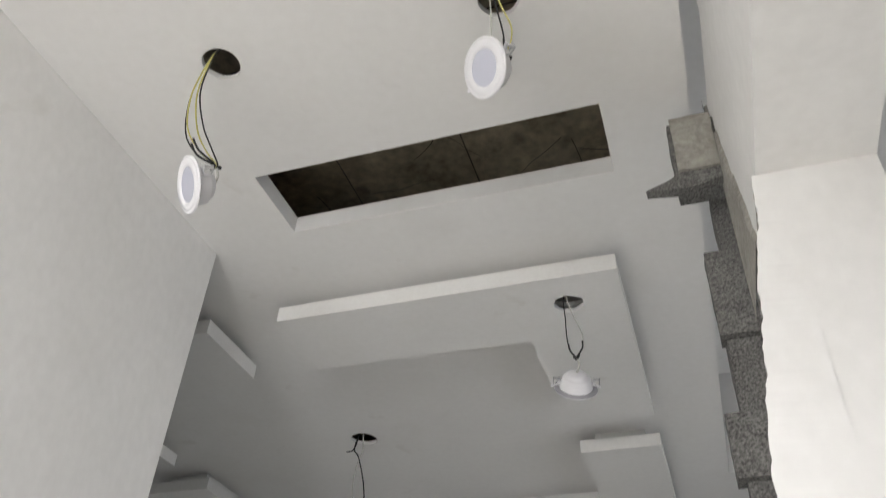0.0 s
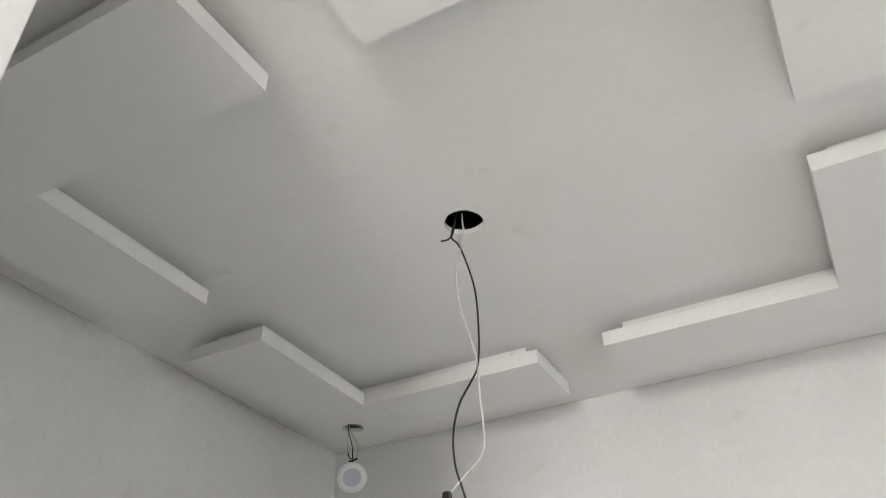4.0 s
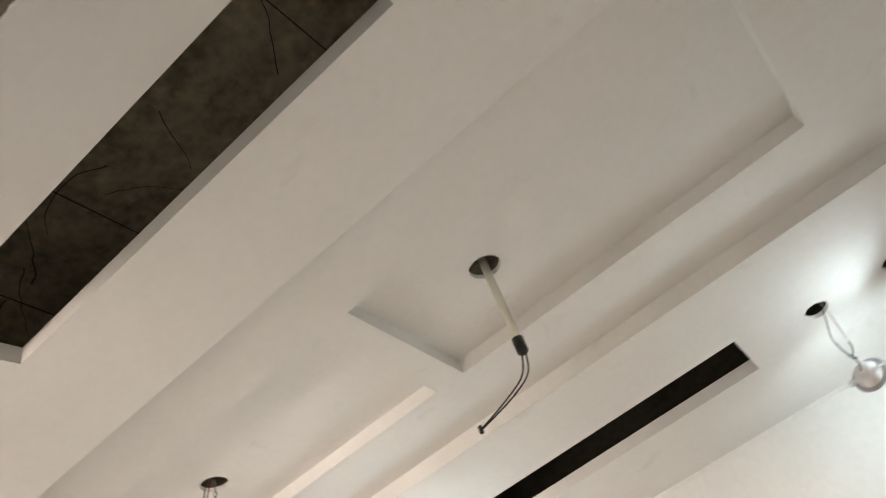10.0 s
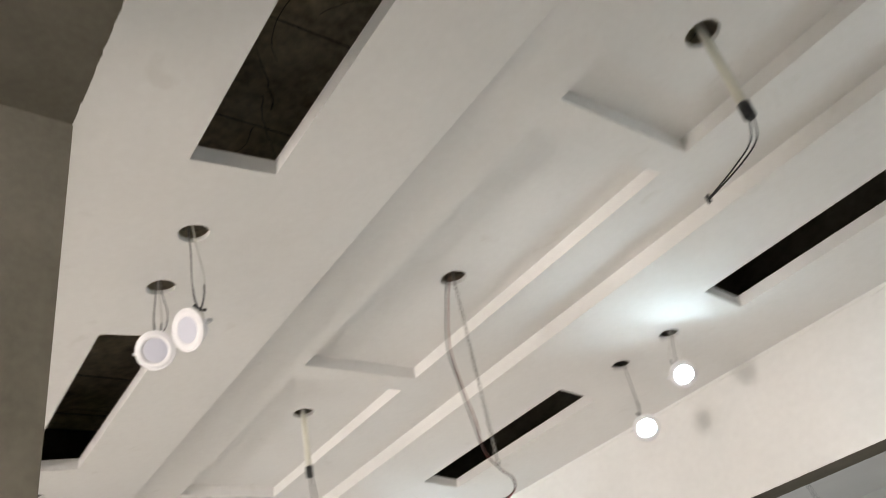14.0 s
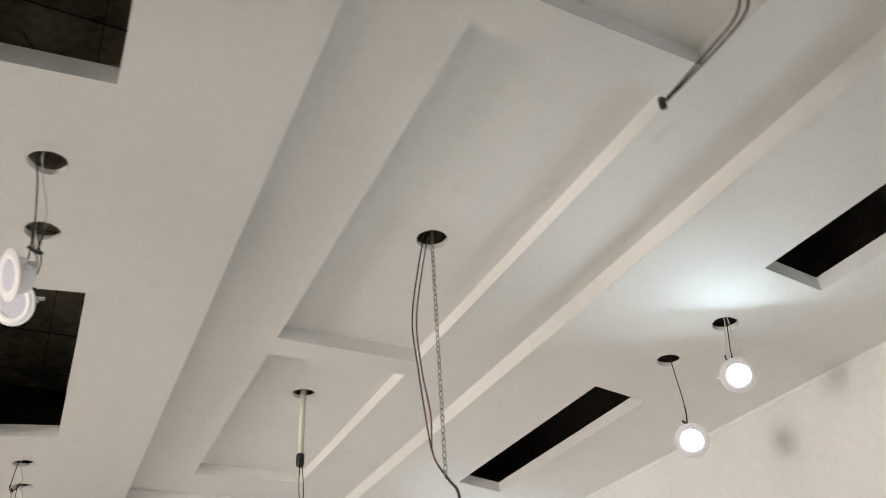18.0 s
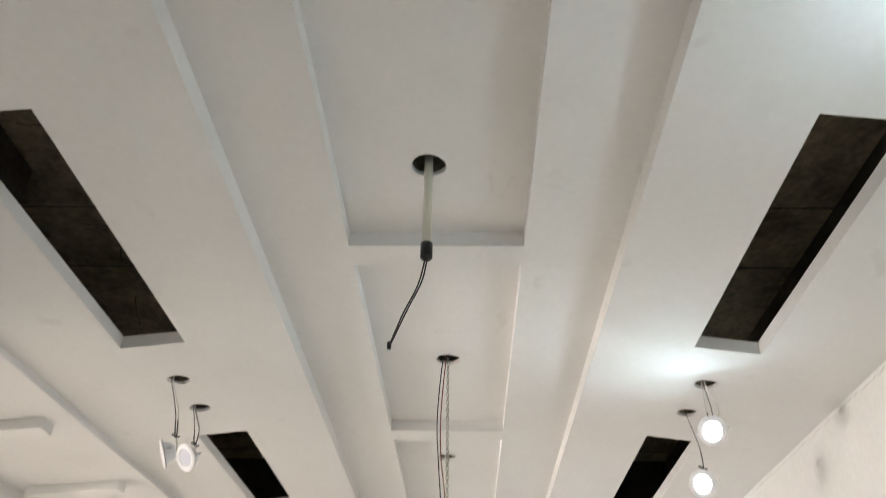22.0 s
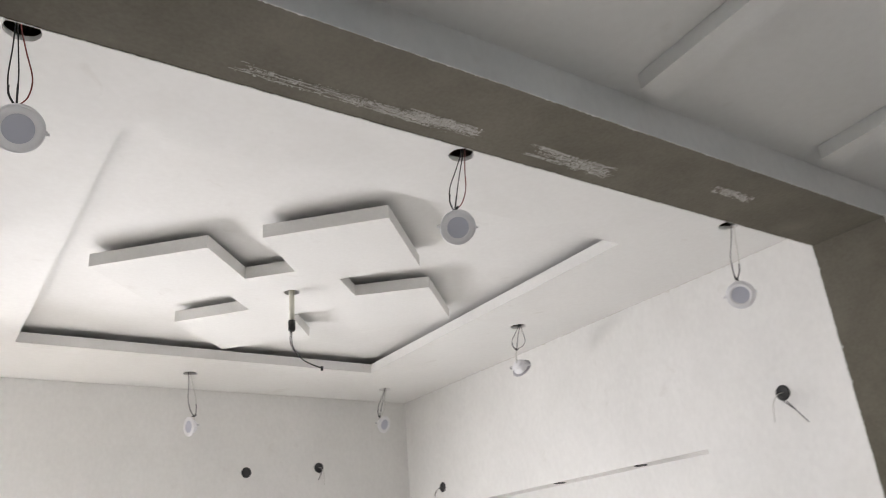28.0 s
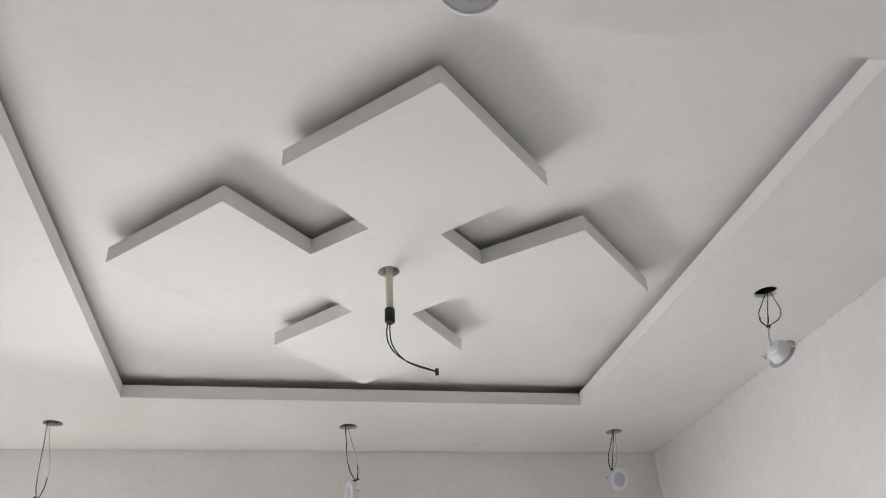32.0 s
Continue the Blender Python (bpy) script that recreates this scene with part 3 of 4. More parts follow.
solid("ceiling_bedroom", bm, CEIL, "white gypsum tray ceiling with lamp cut-outs round its rim", "ceiling", "structure")
WC = (-4.515, 2.12)
panel = thing("pinwheel_panel", "white gypsum panel of four diamonds hung in the ceiling tray", "ceiling panel")
quarter = [(0.0, 0.914), (0.366, 0.548), (0.108, 0.274), (0.274, 0.108), (0.54, 0.374), (0.914, 0.0)]
arm_shift = {"n": (-0.004, -0.002), "e": (-0.015, -0.005), "s": (0.01, -0.038), "w": (-0.012, -0.036)}
arms = {0: "n", 1: "n", 4: "e", 5: "e"}
notch_shift = {0: (-0.004, -0.003), 3: (-0.010, -0.013)}
bm = bmesh.new()
HB = 0.08
for k in range(4):
    c_, s_ = ((1, 0), (0, -1), (-1, 0), (0, 1))[k]
    ring = "nesw"
    pts = []
    for i, (x, y) in enumerate(quarter):
        dx, dy = notch_shift.get(k, (0, 0)) if i in (2, 3) else (0, 0)
        if i in arms:
            dx, dy = arm_shift[ring[(ring.index(arms[i]) + k) % 4]]
        pts.append((WC[0] + x * c_ - y * s_ + dx, WC[1] + x * s_ + y * c_ + dy))
    inner = [(WC[0] + x * c_ - y * s_, WC[1] + x * s_ + y * c_) for x, y in ((HB, 0.0), (HB, HB), (0.0, HB))]
    lo, hi = [[bm.verts.new((x, y, z)) for x, y in pts + inner] for z in (ZC + 0.012, ZC + 0.068)]
    bm.faces.new(lo)
    bm.faces.new(hi)
    for i in range(len(pts) - 1):
        bm.faces.new((lo[i], lo[i + 1], hi[i + 1], hi[i])).material_index = 1
plate(bm, WC[0] - HB, WC[0] + HB, WC[1] - HB, WC[1] + HB, ZC + 0.012, 0.056, (), [(WC[0] + 0.012, WC[1] + 0.02, 0.036)])
part("board", bm, (BOARD, EDGE), panel)
for sx in (-1, 1):
    for sy in (-1, 1):
        bm = bmesh.new()
        box(bm, WC[0] + sx * 0.13 - 0.03, WC[0] + sx * 0.13 + 0.03, WC[1] + sy * 0.13 - 0.03, WC[1] + sy * 0.13 + 0.03, ZC + 0.0685, ZCT - 0.0005)
        part("spacer", bm, BOARD, panel)

# ---- recessed lamps hanging from their wires ----


def downlight(hole, z, disc, facing, wires, lit=False, sway=(0.0, 0.0), knot_at=0.2, spread=0.026):
    """An LED downlight pulled out of its cut-out: it hangs at disc and faces along facing."""
    lab = ("glowing white LED downlight dangling from the ceiling by its wires" if lit
           else "unlit white LED downlight dangling from the ceiling by its wires")
    ob = thing("downlight", lab, "downlight", "downlights hanging from the ceilings", at=disc)
    n = Vector(facing).normalized()
    turn = n.to_track_quat("Z", "Y").to_matrix().to_4x4()
    r = 0.063
    part("rim", lathe([(0.0375, 0.0035), (0.039, 0.006), (0.045, 0.0078), (0.056, 0.0068), (0.0565, 0.0058), (0.0575, 0.0058), (0.058, 0.0066), (r, 0.0035), (r, 0.0005)], 40), PLASTIC, ob)
    part("rim_back", lathe([(r - 0.0002, 0.0006), (0.058, -0.0025), (0.047, -0.003)], 40), RIMBACK, ob, "greyish underside of the rim")
    part("diffuser", lathe([(0, 0.005), (0.02, 0.005), (0.038, 0.0042)]), LED if lit else DIFF, ob, "glowing cool white diffuser" if lit else "pale lilac-grey diffuser")
    body = part("body", lathe([(0.048, -0.002), (0.0465, -0.014), (0.044, -0.018), (0.041, -0.032), (0.037, -0.036), (0.030, -0.0375), (0.029, -0.045), (0.026, -0.047), (0, -0.047)]), PLASTIC, ob)
    for s in (-1, 1):
        bm = bmesh.new()
        box(bm, *sorted((s * 0.046, s * 0.053)), -0.009, 0.009, -0.024, -0.012)
        v = box(bm, *sorted((s * 0.053, s * 0.0725)), -0.0055, 0.0055, -0.0135, -0.0105)
        for q in v:
            if abs(q.co.x) > 0.065:
                q.co.y *= 0.6
                q.co.z += 0.009
        part("clip_tab", bm, PLASTIC, body, "white plastic clip tab")
        bm = bmesh.new()
        for yy in (-0.005, 0.003):
            box(bm, *sorted((s * 0.047, s * 0.066)), yy, yy + 0.0018, -0.031, -0.0292)
        box(bm, *sorted((s * 0.065, s * 0.0668)), -0.005, 0.0048, -0.031, -0.012)
        part("spring", bm, SPRING, body, "bent steel spring")
    for o in ob.children:
        o.matrix_basis = turn @ Matrix.Scale(0.92, 4)
    top = Vector((hole[0] - disc[0], hole[1] - disc[1], z - disc[2]))
    tail = turn.to_3x3() @ Vector((0, 0, -0.047))
    knot = tail.lerp(top, knot_at) + Vector((0.004, -0.003, 0))
    bow = Vector((*sway, 0))
    rnd = random.Random(int(1000 * abs(hole[0]) + 77 * hole[1]))
    # all wires leave over one side of the cut-out, part into a loop and meet again at the joint
    rest = Vector((0.8, -0.6, 0)) if hole[1] > 4.7 else (Vector((0.4, 0.9, 0)) if hole[0] < CX else Vector((-0.25, -0.95, 0)))
    across = Vector((-rest.y, rest.x, 0))
    for i, m in enumerate(wires):
        f = (2 * i / (len(wires) - 1) - 1) if len(wires) > 1 else 0.4
        sp = spread * f * rnd.uniform(0.7, 1.1)
        fore = rest * rnd.uniform(-0.4, 0.4) * spread
        lip = top + 0.62 * R * rest + 0.006 * f * across
        path = [lip - 0.25 * R * rest + Vector((0, 0, 0.035)), lip + Vector((0, 0, -0.004)),
                top.lerp(knot, 0.30) + 0.35 * R * rest + 0.55 * sp * across + 0.5 * fore + 0.8 * bow,
                top.lerp(knot, 0.60) + sp * across + fore + bow,
                top.lerp(knot, 0.85) + 0.8 * sp * across + 0.7 * fore + 0.5 * bow,
                knot + 0.005 * f * across + Vector((0, 0, 0.003)), knot + Vector((0.002 * f, 0.002, -0.008))]
        curve_wire("wire", path, 0.0018, m, ob)
        if i < 2:
            curve_wire("sleeve", [path[3].lerp(path[4], 0.5), path[4], path[5], path[6]], 0.0026, TAPE, ob, "black insulating sleeve")
    tape = math.tau * rnd.random()
    flat = Vector((math.cos(tape), math.sin(tape), 0.25))
    curve_wire("tape_joint", [knot - 0.016 * flat, knot - 0.005 * flat + Vector((0, 0, -0.003)), knot + 0.006 * flat, knot + 0.017 * flat + Vector((0, 0, 0.004))], 0.0042, TAPE, ob, "black taped wire joint")
    curve_wire("lead", [knot, knot.lerp(tail, 0.5) + Vector((0.006, 0.004, 0.0)), tail], 0.0028, WHITEW if not lit else BLACKW, ob)
    return ob


BW, WB, BY_ = (BLACKW, WHITEW), (WHITEW, BLACKW, YELLW), (BLACKW, YELLW, YELLW, BLACKW)
downlight(AH[0], ZA, (-0.978, 1.291, 2.564), (-0.55, -0.65, -0.42), BY_, sway=(-0.06, 0.0), knot_at=0.14)
downlight(AH[1], ZA, (-0.379, 1.289, 2.706), (-0.6, -0.66, -0.48), WB)
downlight(PH[0], ZAP, (-0.403, 2.262, 2.557), (-0.25, 0.8, -0.5), BW)
downlight(PH[1], ZAP, (-0.416, 4.023, 2.567), (-0.1, -0.8, -0.55), (BLACKW, WHITEW, YELLW))
downlight(PH[2], ZAP, (-2.382, 4.033, 2.627), (0.45, -0.72, -0.5), (WHITEW, BLACKW, YELLW), knot_at=0.3)
downlight(BH[0], zb(BH[0][1]), (-3.615, 5.277, 2.532), (0.28, -0.88, -0.35), BW, spread=0.022)
downlight(BH[1], zb(BH[1][1]), (-3.866, 5.277, 2.606), (0.6, -0.45, -0.45), (BLACKW, WHITEW, BLACKW))
downlight(BH[2], zb(BH[2][1]), (-5.667, 5.341, 2.632), (-0.6, 0.3, -0.5), BW)
downlight(BH[3], zb(BH[3][1]), (-5.981, 5.346, 2.607), (0.7, -0.25, -0.45), BW)
downlight(BH[4], zb(BH[4][1]), (-1.509, 5.260, 2.607), (0.8, 0.1, -0.25), BW)
downlight(BH[5], zb(BH[5][1]), (-1.752, 5.252, 2.682), (0.6, 0.35, -0.35), BW)
downlight(BH[6], zb(BH[6][1]), (-1.526, 7.354, 2.606), (-0.76, -0.52, -0.14), BW, True)
downlight(BH[7], zb(BH[7][1]), (-1.803, 7.354, 2.538), (0.25, 0.92, -0.2), BW, True)
downlight(BH[8], zb(BH[8][1]), (-3.597, 7.367, 2.632), (0.70, -0.56, -0.3), (WHITEW, BLACKW, WHITEW), True)
downlight(BH[9], zb(BH[9][1]), (-3.878, 7.384, 2.518), (0.65, -0.6, -0.3), (BLACKW,), True)
downlight(BH[10], zb(BH[10][1]), (-5.665, 7.405, 2.551), (-0.96, 0.06, -0.25), BW, True)
downlight(BH[11], zb(BH[11][1]), (-5.933, 7.393, 2.465), (0.85, 0.2, -0.25), (BLACKW,), True)
downlight(CH[0], ZC, (-4.492, 0.655, 2.482), (0.95, 0.25, -0.1), BW)
downlight(CH[1], ZC, (-5.852, 0.613, 2.56), (-0.3, 0.85, -0.3), (BLACKW, BLACKW, WHITEW))
downlight(CH[2], ZC, (-5.863, 2.132, 2.567), (-0.75, -0.2, -0.45), (BLACKW, BLACKW, BLACKW), knot_at=0.36, spread=0.042)
downlight(CH[3], ZC, (-3.166, 0.653, 2.373), (-0.5, 0.6, -0.3), BW)
downlight(CH[4], ZC, (-3.186, 2.144, 2.57), (-0.25, 0.75, -0.6), (BLACKW, BLACKW, WHITEW), knot_at=0.12, spread=0.036)
downlight(CH[5], ZC, (-4.463, 3.546, 2.543), (0.35, 0.75, -0.6), (BLACKW, BLACKW, REDW))
downlight(CH[6], ZC, (-5.847, 3.571, 2.497), (0.75, 0.5, -0.45), BW)
downlight(CH[7], ZC, (-3.208, 3.583, 2.534), (0.0, 0.75, -0.6), (BLACKW, BLACKW, REDW))


# ---- things hanging from the ceiling centres ----


def conduit_drop(x, y, z, length, ends, label):
    ob = thing("conduit_drop", label, "conduit", "conduit drops", at=(x, y, z))
    part("pipe", lathe([(0, 0.06), (0.0125, 0.06), (0.0125, -length), (0.011, -length), (0.011, 0.05)], 20), PIPE, ob)
    part("coupling", lathe([(0.0135, -length + 0.012), (0.0165, -length + 0.01), (0.0165, -length - 0.035), (0.012, -length - 0.04), (0, -length - 0.03)], 20), TAPE, ob, "black taped end")
    for i in range(2):
        # the second wire bows away from the first and meets it again at the end
        bow = [Vector((0.017, 0.013, 0.004)) * i * math.sin(math.pi * (k + 1) / (len(ends) + 0.3)) for k in range(len(ends))]
        off = Vector((0.006, 0.005, 0)) * i
        curve_wire("wire", [Vector((0, 0, -length - 0.02)) + off] + [Vector(p) + b for p, b in zip(ends, bow)], 0.0022, BLACKW, ob)
    bm = lathe([(0, -0.012), (0.006, -0.01), (0.006, 0.01), (0, 0.012)], 8)
    o = part("tape_end", bm, TAPE, ob)
    o.location = ends[-1]
    return ob


conduit_drop(*DROP[0], Z2, 0.285, [(-0.02, -0.02, -0.39), (-0.07, -0.06, -0.45), (-0.15, -0.10, -0.505)], "cream plastic conduit with taped end hanging from the hall ceiling")
conduit_drop(*DROP[2], Z2, 0.275, [(0.0, 0.0, -0.40), (0.01, 0.01, -0.50)], "cream plastic conduit with taped end hanging from the hall ceiling")
conduit_drop(-4.503, 2.142, ZC + 0.012, 0.15, [(-0.005, 0.0, -0.26), (-0.05, 0.02, -0.33), (-0.14, 0.02, -0.36)], "cream plastic conduit hanging from the middle of the pinwheel panel")

hook = thing("chain_drop", "thin steel chain with loose wires hanging from the hall ceiling", "chain", at=(*DROP[1], Z2))
link = bmesh.new()
nu, nv = 12, 5
for u in range(nu):
    a = u * math.tau / nu
    c = Vector((0.0052 * math.cos(a), 0, 0.0105 * math.sin(a)))
    d = Vector((math.cos(a), 0, math.sin(a)))
    for v in range(nv):
        b = v * math.tau / nv
        link.verts.new(c + 0.0016 * (math.cos(b) * d + math.sin(b) * Vector((0, 1, 0))))
link.verts.ensure_lookup_table()
for u in range(nu):
    for v in range(nv):
        link.faces.new([link.verts[i] for i in (u * nv + v, ((u + 1) % nu) * nv + v, ((u + 1) % nu) * nv + (v + 1) % nv, u * nv + (v + 1) % nv)]).smooth = True
link_mesh = mesh_of("link", link, CHAIN)
for i in range(46):
    o = new("link", link_mesh)
    o.parent = hook
    o.matrix_basis = pose(0.0006 * math.sin(i), 0, 0.03 - 0.0172 * i, 0, 4 * math.sin(i * 1.7), 90 * (i % 2) + 25)
for k, m in enumerate((BLACKW, REDW)):
    e = 0.014 * k
    curve_wire("wire", [(-0.012, -0.02 + e, 0.02), (-0.04, -0.034 + e, -0.10), (-0.072, -0.044 + e, -0.26), (-0.062, -0.036 + 0.8 * e, -0.42), (-0.05, -0.026 + 1.2 * e, -0.56), (-0.034, -0.016, -0.68), (0.004, 0.002 + 0.3 * e, -0.755), (0.036, 0.009 + 0.3 * e, -0.792), (0.03, 0.016 + 0.2 * e, -0.826), (-0.02, 0.013, -0.84 - 0.3 * e), (-0.084, -0.019 + 0.5 * e, -0.828), (-0.124, -0.054 + 0.3 * e, -0.823)], 0.0023, m, hook)
bm = lathe([(0, -0.014), (0.006, -0.012), (0.007, 0), (0.006, 0.012), (0, 0.014)], 8)
o = part("tape_end", bm, TAPE, hook)
o.matrix_basis = pose(-0.128, -0.056, -0.823, 0, 90, 38)

flex = thing("pendant_wires", "black and white wires with a taped end below the ceiling", "wire", at=(-1.43, 3.153, ZA))


def in_plane(pairs, ux=0.879, uy=0.477):
    return [(u * ux, u * uy, w) for u, w in pairs]


curve_wire("wire", in_plane([(-0.02, 0.03), (-0.03, -0.03), (-0.034, -0.054), (-0.011, -0.089), (0.022, -0.216), (0.028, -0.349), (0.022, -0.441), (0.004, -0.485), (-0.025, -0.541), (-0.041, -0.609), (-0.04, -0.687), (-0.023, -0.75), (-0.006, -0.807)]), 0.0028, BLACKW, flex)
curve_wire("wire", in_plane([(-0.004, 0.03), (-0.004, 0.007), (-0.001, -0.051), (-0.018, -0.116), (-0.025, -0.197), (-0.015, -0.282), (0.006, -0.364), (0.02, -0.426), (0.024, -0.529), (0.03, -0.611), (0.025, -0.664), (-0.012, -0.71), (-0.054, -0.757)]), 0.0028, WHITEW, flex)
bm = bmesh.new()
prism(bm, [(-0.009, -0.006), (0.009, -0.006), (0.009, 0.006), (-0.009, 0.006)], -0.013, 0.012)
bmesh.ops.bevel(bm, geom=bm.edges[:], offset=0.003, segments=2)
o = part("tape_end", bm, TAPE, flex, "black taped wire end")
o.location = (-0.052, -0.028, -0.765)
curve_wire("short_wire", in_plane([(-0.03, -0.01), (-0.036, -0.045), (-0.045, -0.058), (-0.065, -0.064)]), 0.0026, BLACKW, flex)


# ---- wall boxes with loose wires ----


def wall_box(place, normal, wires):
    ob = thing("junction_box", "small round black wall box with loose wires hanging out", "junction box", "wall boxes", at=place)
    n = Vector(normal)
    turn = n.to_track_quat("Z", "Y").to_matrix().to_4x4()
    o = part("box", lathe([(0, 0.0012), (0.026, 0.0012), (0.027, 0.0035), (0.032, 0.004), (0.034, 0.002), (0.034, -0.006)], 20), BOX, ob)
    o.matrix_basis = turn
    side = n.cross(Vector((0, 0, 1)))
    for i, w in enumerate(wires):
        curve_wire("wire", [n * 0.0, n * 0.04 + Vector((0, 0, -0.01)), n * (0.05 + 0.01 * i) + side * w + Vector((0, 0, -0.05)), n * 0.04 + side * 2.2 * w + Vector((0, 0, -0.09 - 0.03 * i))], 0.0022, BLACKW if i % 2 == 0 else WHITEW, ob)
    return ob


wall_box((XW, 4.613, 2.203), (1, 0, 0), (0.05, 0.03, 0.04))
wall_box((XW, 7.408, 2.236), (1, 0, 0), (0.025, -0.01, 0.03))
wall_box((-4.993, CY, 2.278), (0, 1, 0), ())
wall_box((-5.513, CY, 2.315), (0, 1, 0), (0.01, -0.01))
wall_box((XW, 0.71, 2.125), (1, 0, 0), (0.03, 0.02))
wall_box((XW, 3.402, 2.156), (1, 0, 0), (-0.03, 0.02, -0.05))

def soffit_hole_disc(x, y, z):
    # Black disc set on the soffit stands for the hole's shaded inside.
    bm = lathe([(0, -0.0022), (0.027, -0.0022), (0.03, -0.003), (0.034, -0.0028), (0.035, 0.0)], 24)
    o = solid("soffit_cutout_disc", bm, (BOX,), "black disc for the dark inside of a cut-out in a niche soffit", "cut-out", group="soffit cut-outs")
    o.location = (x, y, z)


soffit_hole_disc(-2.832, 3.375, 2.213)
soffit_hole_disc(XW - 0.04, 1.86, 1.993)
soffit_hole_disc(XW - 0.04, 2.49, 1.993)

# ---- bare cement: chipped edges and putty smears ----


def chipped_edge(a, b, inward, off, seed, width=0.0042, step=0.007, material=None, label="ragged lip of white putty on a bare cement opening"):
    """A ragged lip of white putty along an edge from a to b, lying on the cement face."""
    rnd = random.Random(seed)
    a, b, inward, off = Vector(a), Vector(b), Vector(inward), Vector(off)
    n = max(4, int((b - a).length / step))
    bm = bmesh.new()
    last = None
    for i in range(n + 1):
        p = a.lerp(b, i / n)
        w = width * (0.12 + 0.8 * rnd.random() ** 3 + 0.5 * max(0, noise.noise(p * 9)))
        if rnd.random() < 0.03:
            w *= 2
        q = [bm.verts.new(p + off), bm.verts.new(p + off + inward * w), bm.verts.new(p + inward * w), bm.verts.new(p)]
        if last:
            bm.faces.new((last[0], q[0], q[1], last[1]))
            bm.faces.new((last[1], q[1], q[2], last[2]))
            bm.faces.new((last[3], last[0], q[0], q[3])) if off.length > 0.0005 else None
        last = q
    return solid("trim", bm, material or EDGE, label, "trim", "structure")


def smear(origin, u, v, length, width, seed, strokes=14, normal=(0, 0, -1), brush=False):
    """A ragged trowelled patch of pale putty, full of pits and bare streaks, on the cement."""
    o, u, v, n = Vector(origin), Vector(u), Vector(v), Vector(normal)
    bm = bmesh.new()
    step = 0.0021
    nu, nv = int(length / step), int(width / step)
    fill = min(0.34, 0.012 * strokes)
    vs = {}

    def corner(a, b):
        if (a, b) not in vs:
            q = Vector((a * step * 40 + seed, b * step * 40, 3.1))
            j = 0.35 * step
            vs[a, b] = bm.verts.new(o + u * ((a - nu / 2) * step + j * noise.noise(q * 5)) + v * ((b - nv / 2) * step + j * noise.noise(q * 6)) + n * (0.0009 + 0.0012 * abs(noise.noise(q * 1.7))))
        return vs[a, b]

    for a in range(nu):
        for b in range(nv):
            p, q = abs(2 * (a + 0.5) / nu - 1), abs(2 * (b + 0.5) / nv - 1)
            w = Vector((a * step * 34 + seed * 2.3, b * step * 34, 0.0))
            streak = noise.noise(Vector((w.x * 0.9 + w.y * 0.5, w.y * 3.2 - w.x * 0.8, seed)))
            if brush:
                streak = 1.7 * noise.noise(Vector((w.x * 0.09, w.y * 13.0 - w.x * 0.3, seed)))
            if fill + 0.25 * noise.noise(w) + 0.55 * streak + 0.35 * noise.noise(w * 3) + 0.35 * noise.noise(w * 7) > max(p, q) ** 5.0:
                bm.faces.new((corner(a, b), corner(a + 1, b), corner(a + 1, b + 1), corner(a, b + 1)))
    return solid("putty_smear", bm, PUTTY, "pale trowel smears of putty on bare cement", "putty", "structure")


X, Y, Z = Vector((1, 0, 0)), Vector((0, 1, 0)), Vector((0, 0, 1))
mx0, mx1, mz = MAIN[0], MAIN[1], MAIN[3]
dn = (0, 0, -0.0015)
chipped_edge((mx0, HY0, mz), (mx1, HY0, mz), Y, dn, 1)
chipped_edge((mx0 - 0.022, HY1, mz + RISE), (mx1, HY1, mz + RISE), -Y, dn, 2, 0.0026)
for s, x in ((1, mx0), (-1, mx1)):
    chipped_edge((x, HY0, 0.9), (x, HY0, mz), Y, (0.0015 * s, 0, 0), 3 + s)
    xh = x - 0.022 if s > 0 else x
    chipped_edge((xh, HY1, 0.9), (xh, HY1, mz + RISE), -Y, (0.0015 * s, 0, 0), 6 + s)
FILLET = "rough putty fillet in the corner of wall and ceiling"
chipped_edge((AX, 1.90, ZA - 0.004), (AX, HY0, ZA - 0.004), -Z, (0.003, 0, 0), 41, 0.024, 0.02, WALL, FILLET)
chipped_edge((AX, HY0, ZA - 0.004), (1.2, HY0, ZA - 0.004), -Z, (0, -0.003, 0), 42, 0.016, 0.02, WALL, FILLET)
chipped_edge((AX, HY0 - 0.003, 0.5), (AX, HY0 - 0.003, ZA), -Y, (0.003, 0, 0), 43, 0.03, 0.025, EDGE, FILLET)
chipped_edge((XW, YA + 0.05, zb(YA)), (XW, YD, zb(YD)), -Z, (0.003, 0, 0), 44, 0.02, 0.02, WALL, FILLET)
chipped_edge((XW, HN, 2.742), (HE, HN, 2.742), -Z, (0, -0.003, 0), 45, 0.018, 0.02, WALL, FILLET)
chipped_edge((XW, CY + 0.003, ZC - 0.002), (CX, CY + 0.003, ZC - 0.002), -Z, (0, 0.003, 0), 46, 0.018, 0.02, WALL, FILLET)
UP = Vector((0, 1, RISE / (HY1 - HY0))).normalized()
smear((-2.045, 4.512, mz + 0.18 * RISE), X, UP, 0.14, 0.07, 11, 17)
smear((-1.99, 4.722, mz + 0.83 * RISE), X, UP, 0.15, 0.085, 12, 17)
smear((mx0, 4.495, 1.90), Z, Y, 0.16, 0.08, 13, 38, (1, 0, 0))
smear((mx0, 4.462, 2.04), Z, Y, 0.12, 0.03, 14, 8, (1, 0, 0))
smear((mx0, 4.58, 1.66), Z, Y, 0.22, 0.05, 15, 8, (1, 0, 0))
smear((mx1, 4.495, 1.70), Z, Y, 0.7, 0.075, 16, 16, (-1, 0, 0))
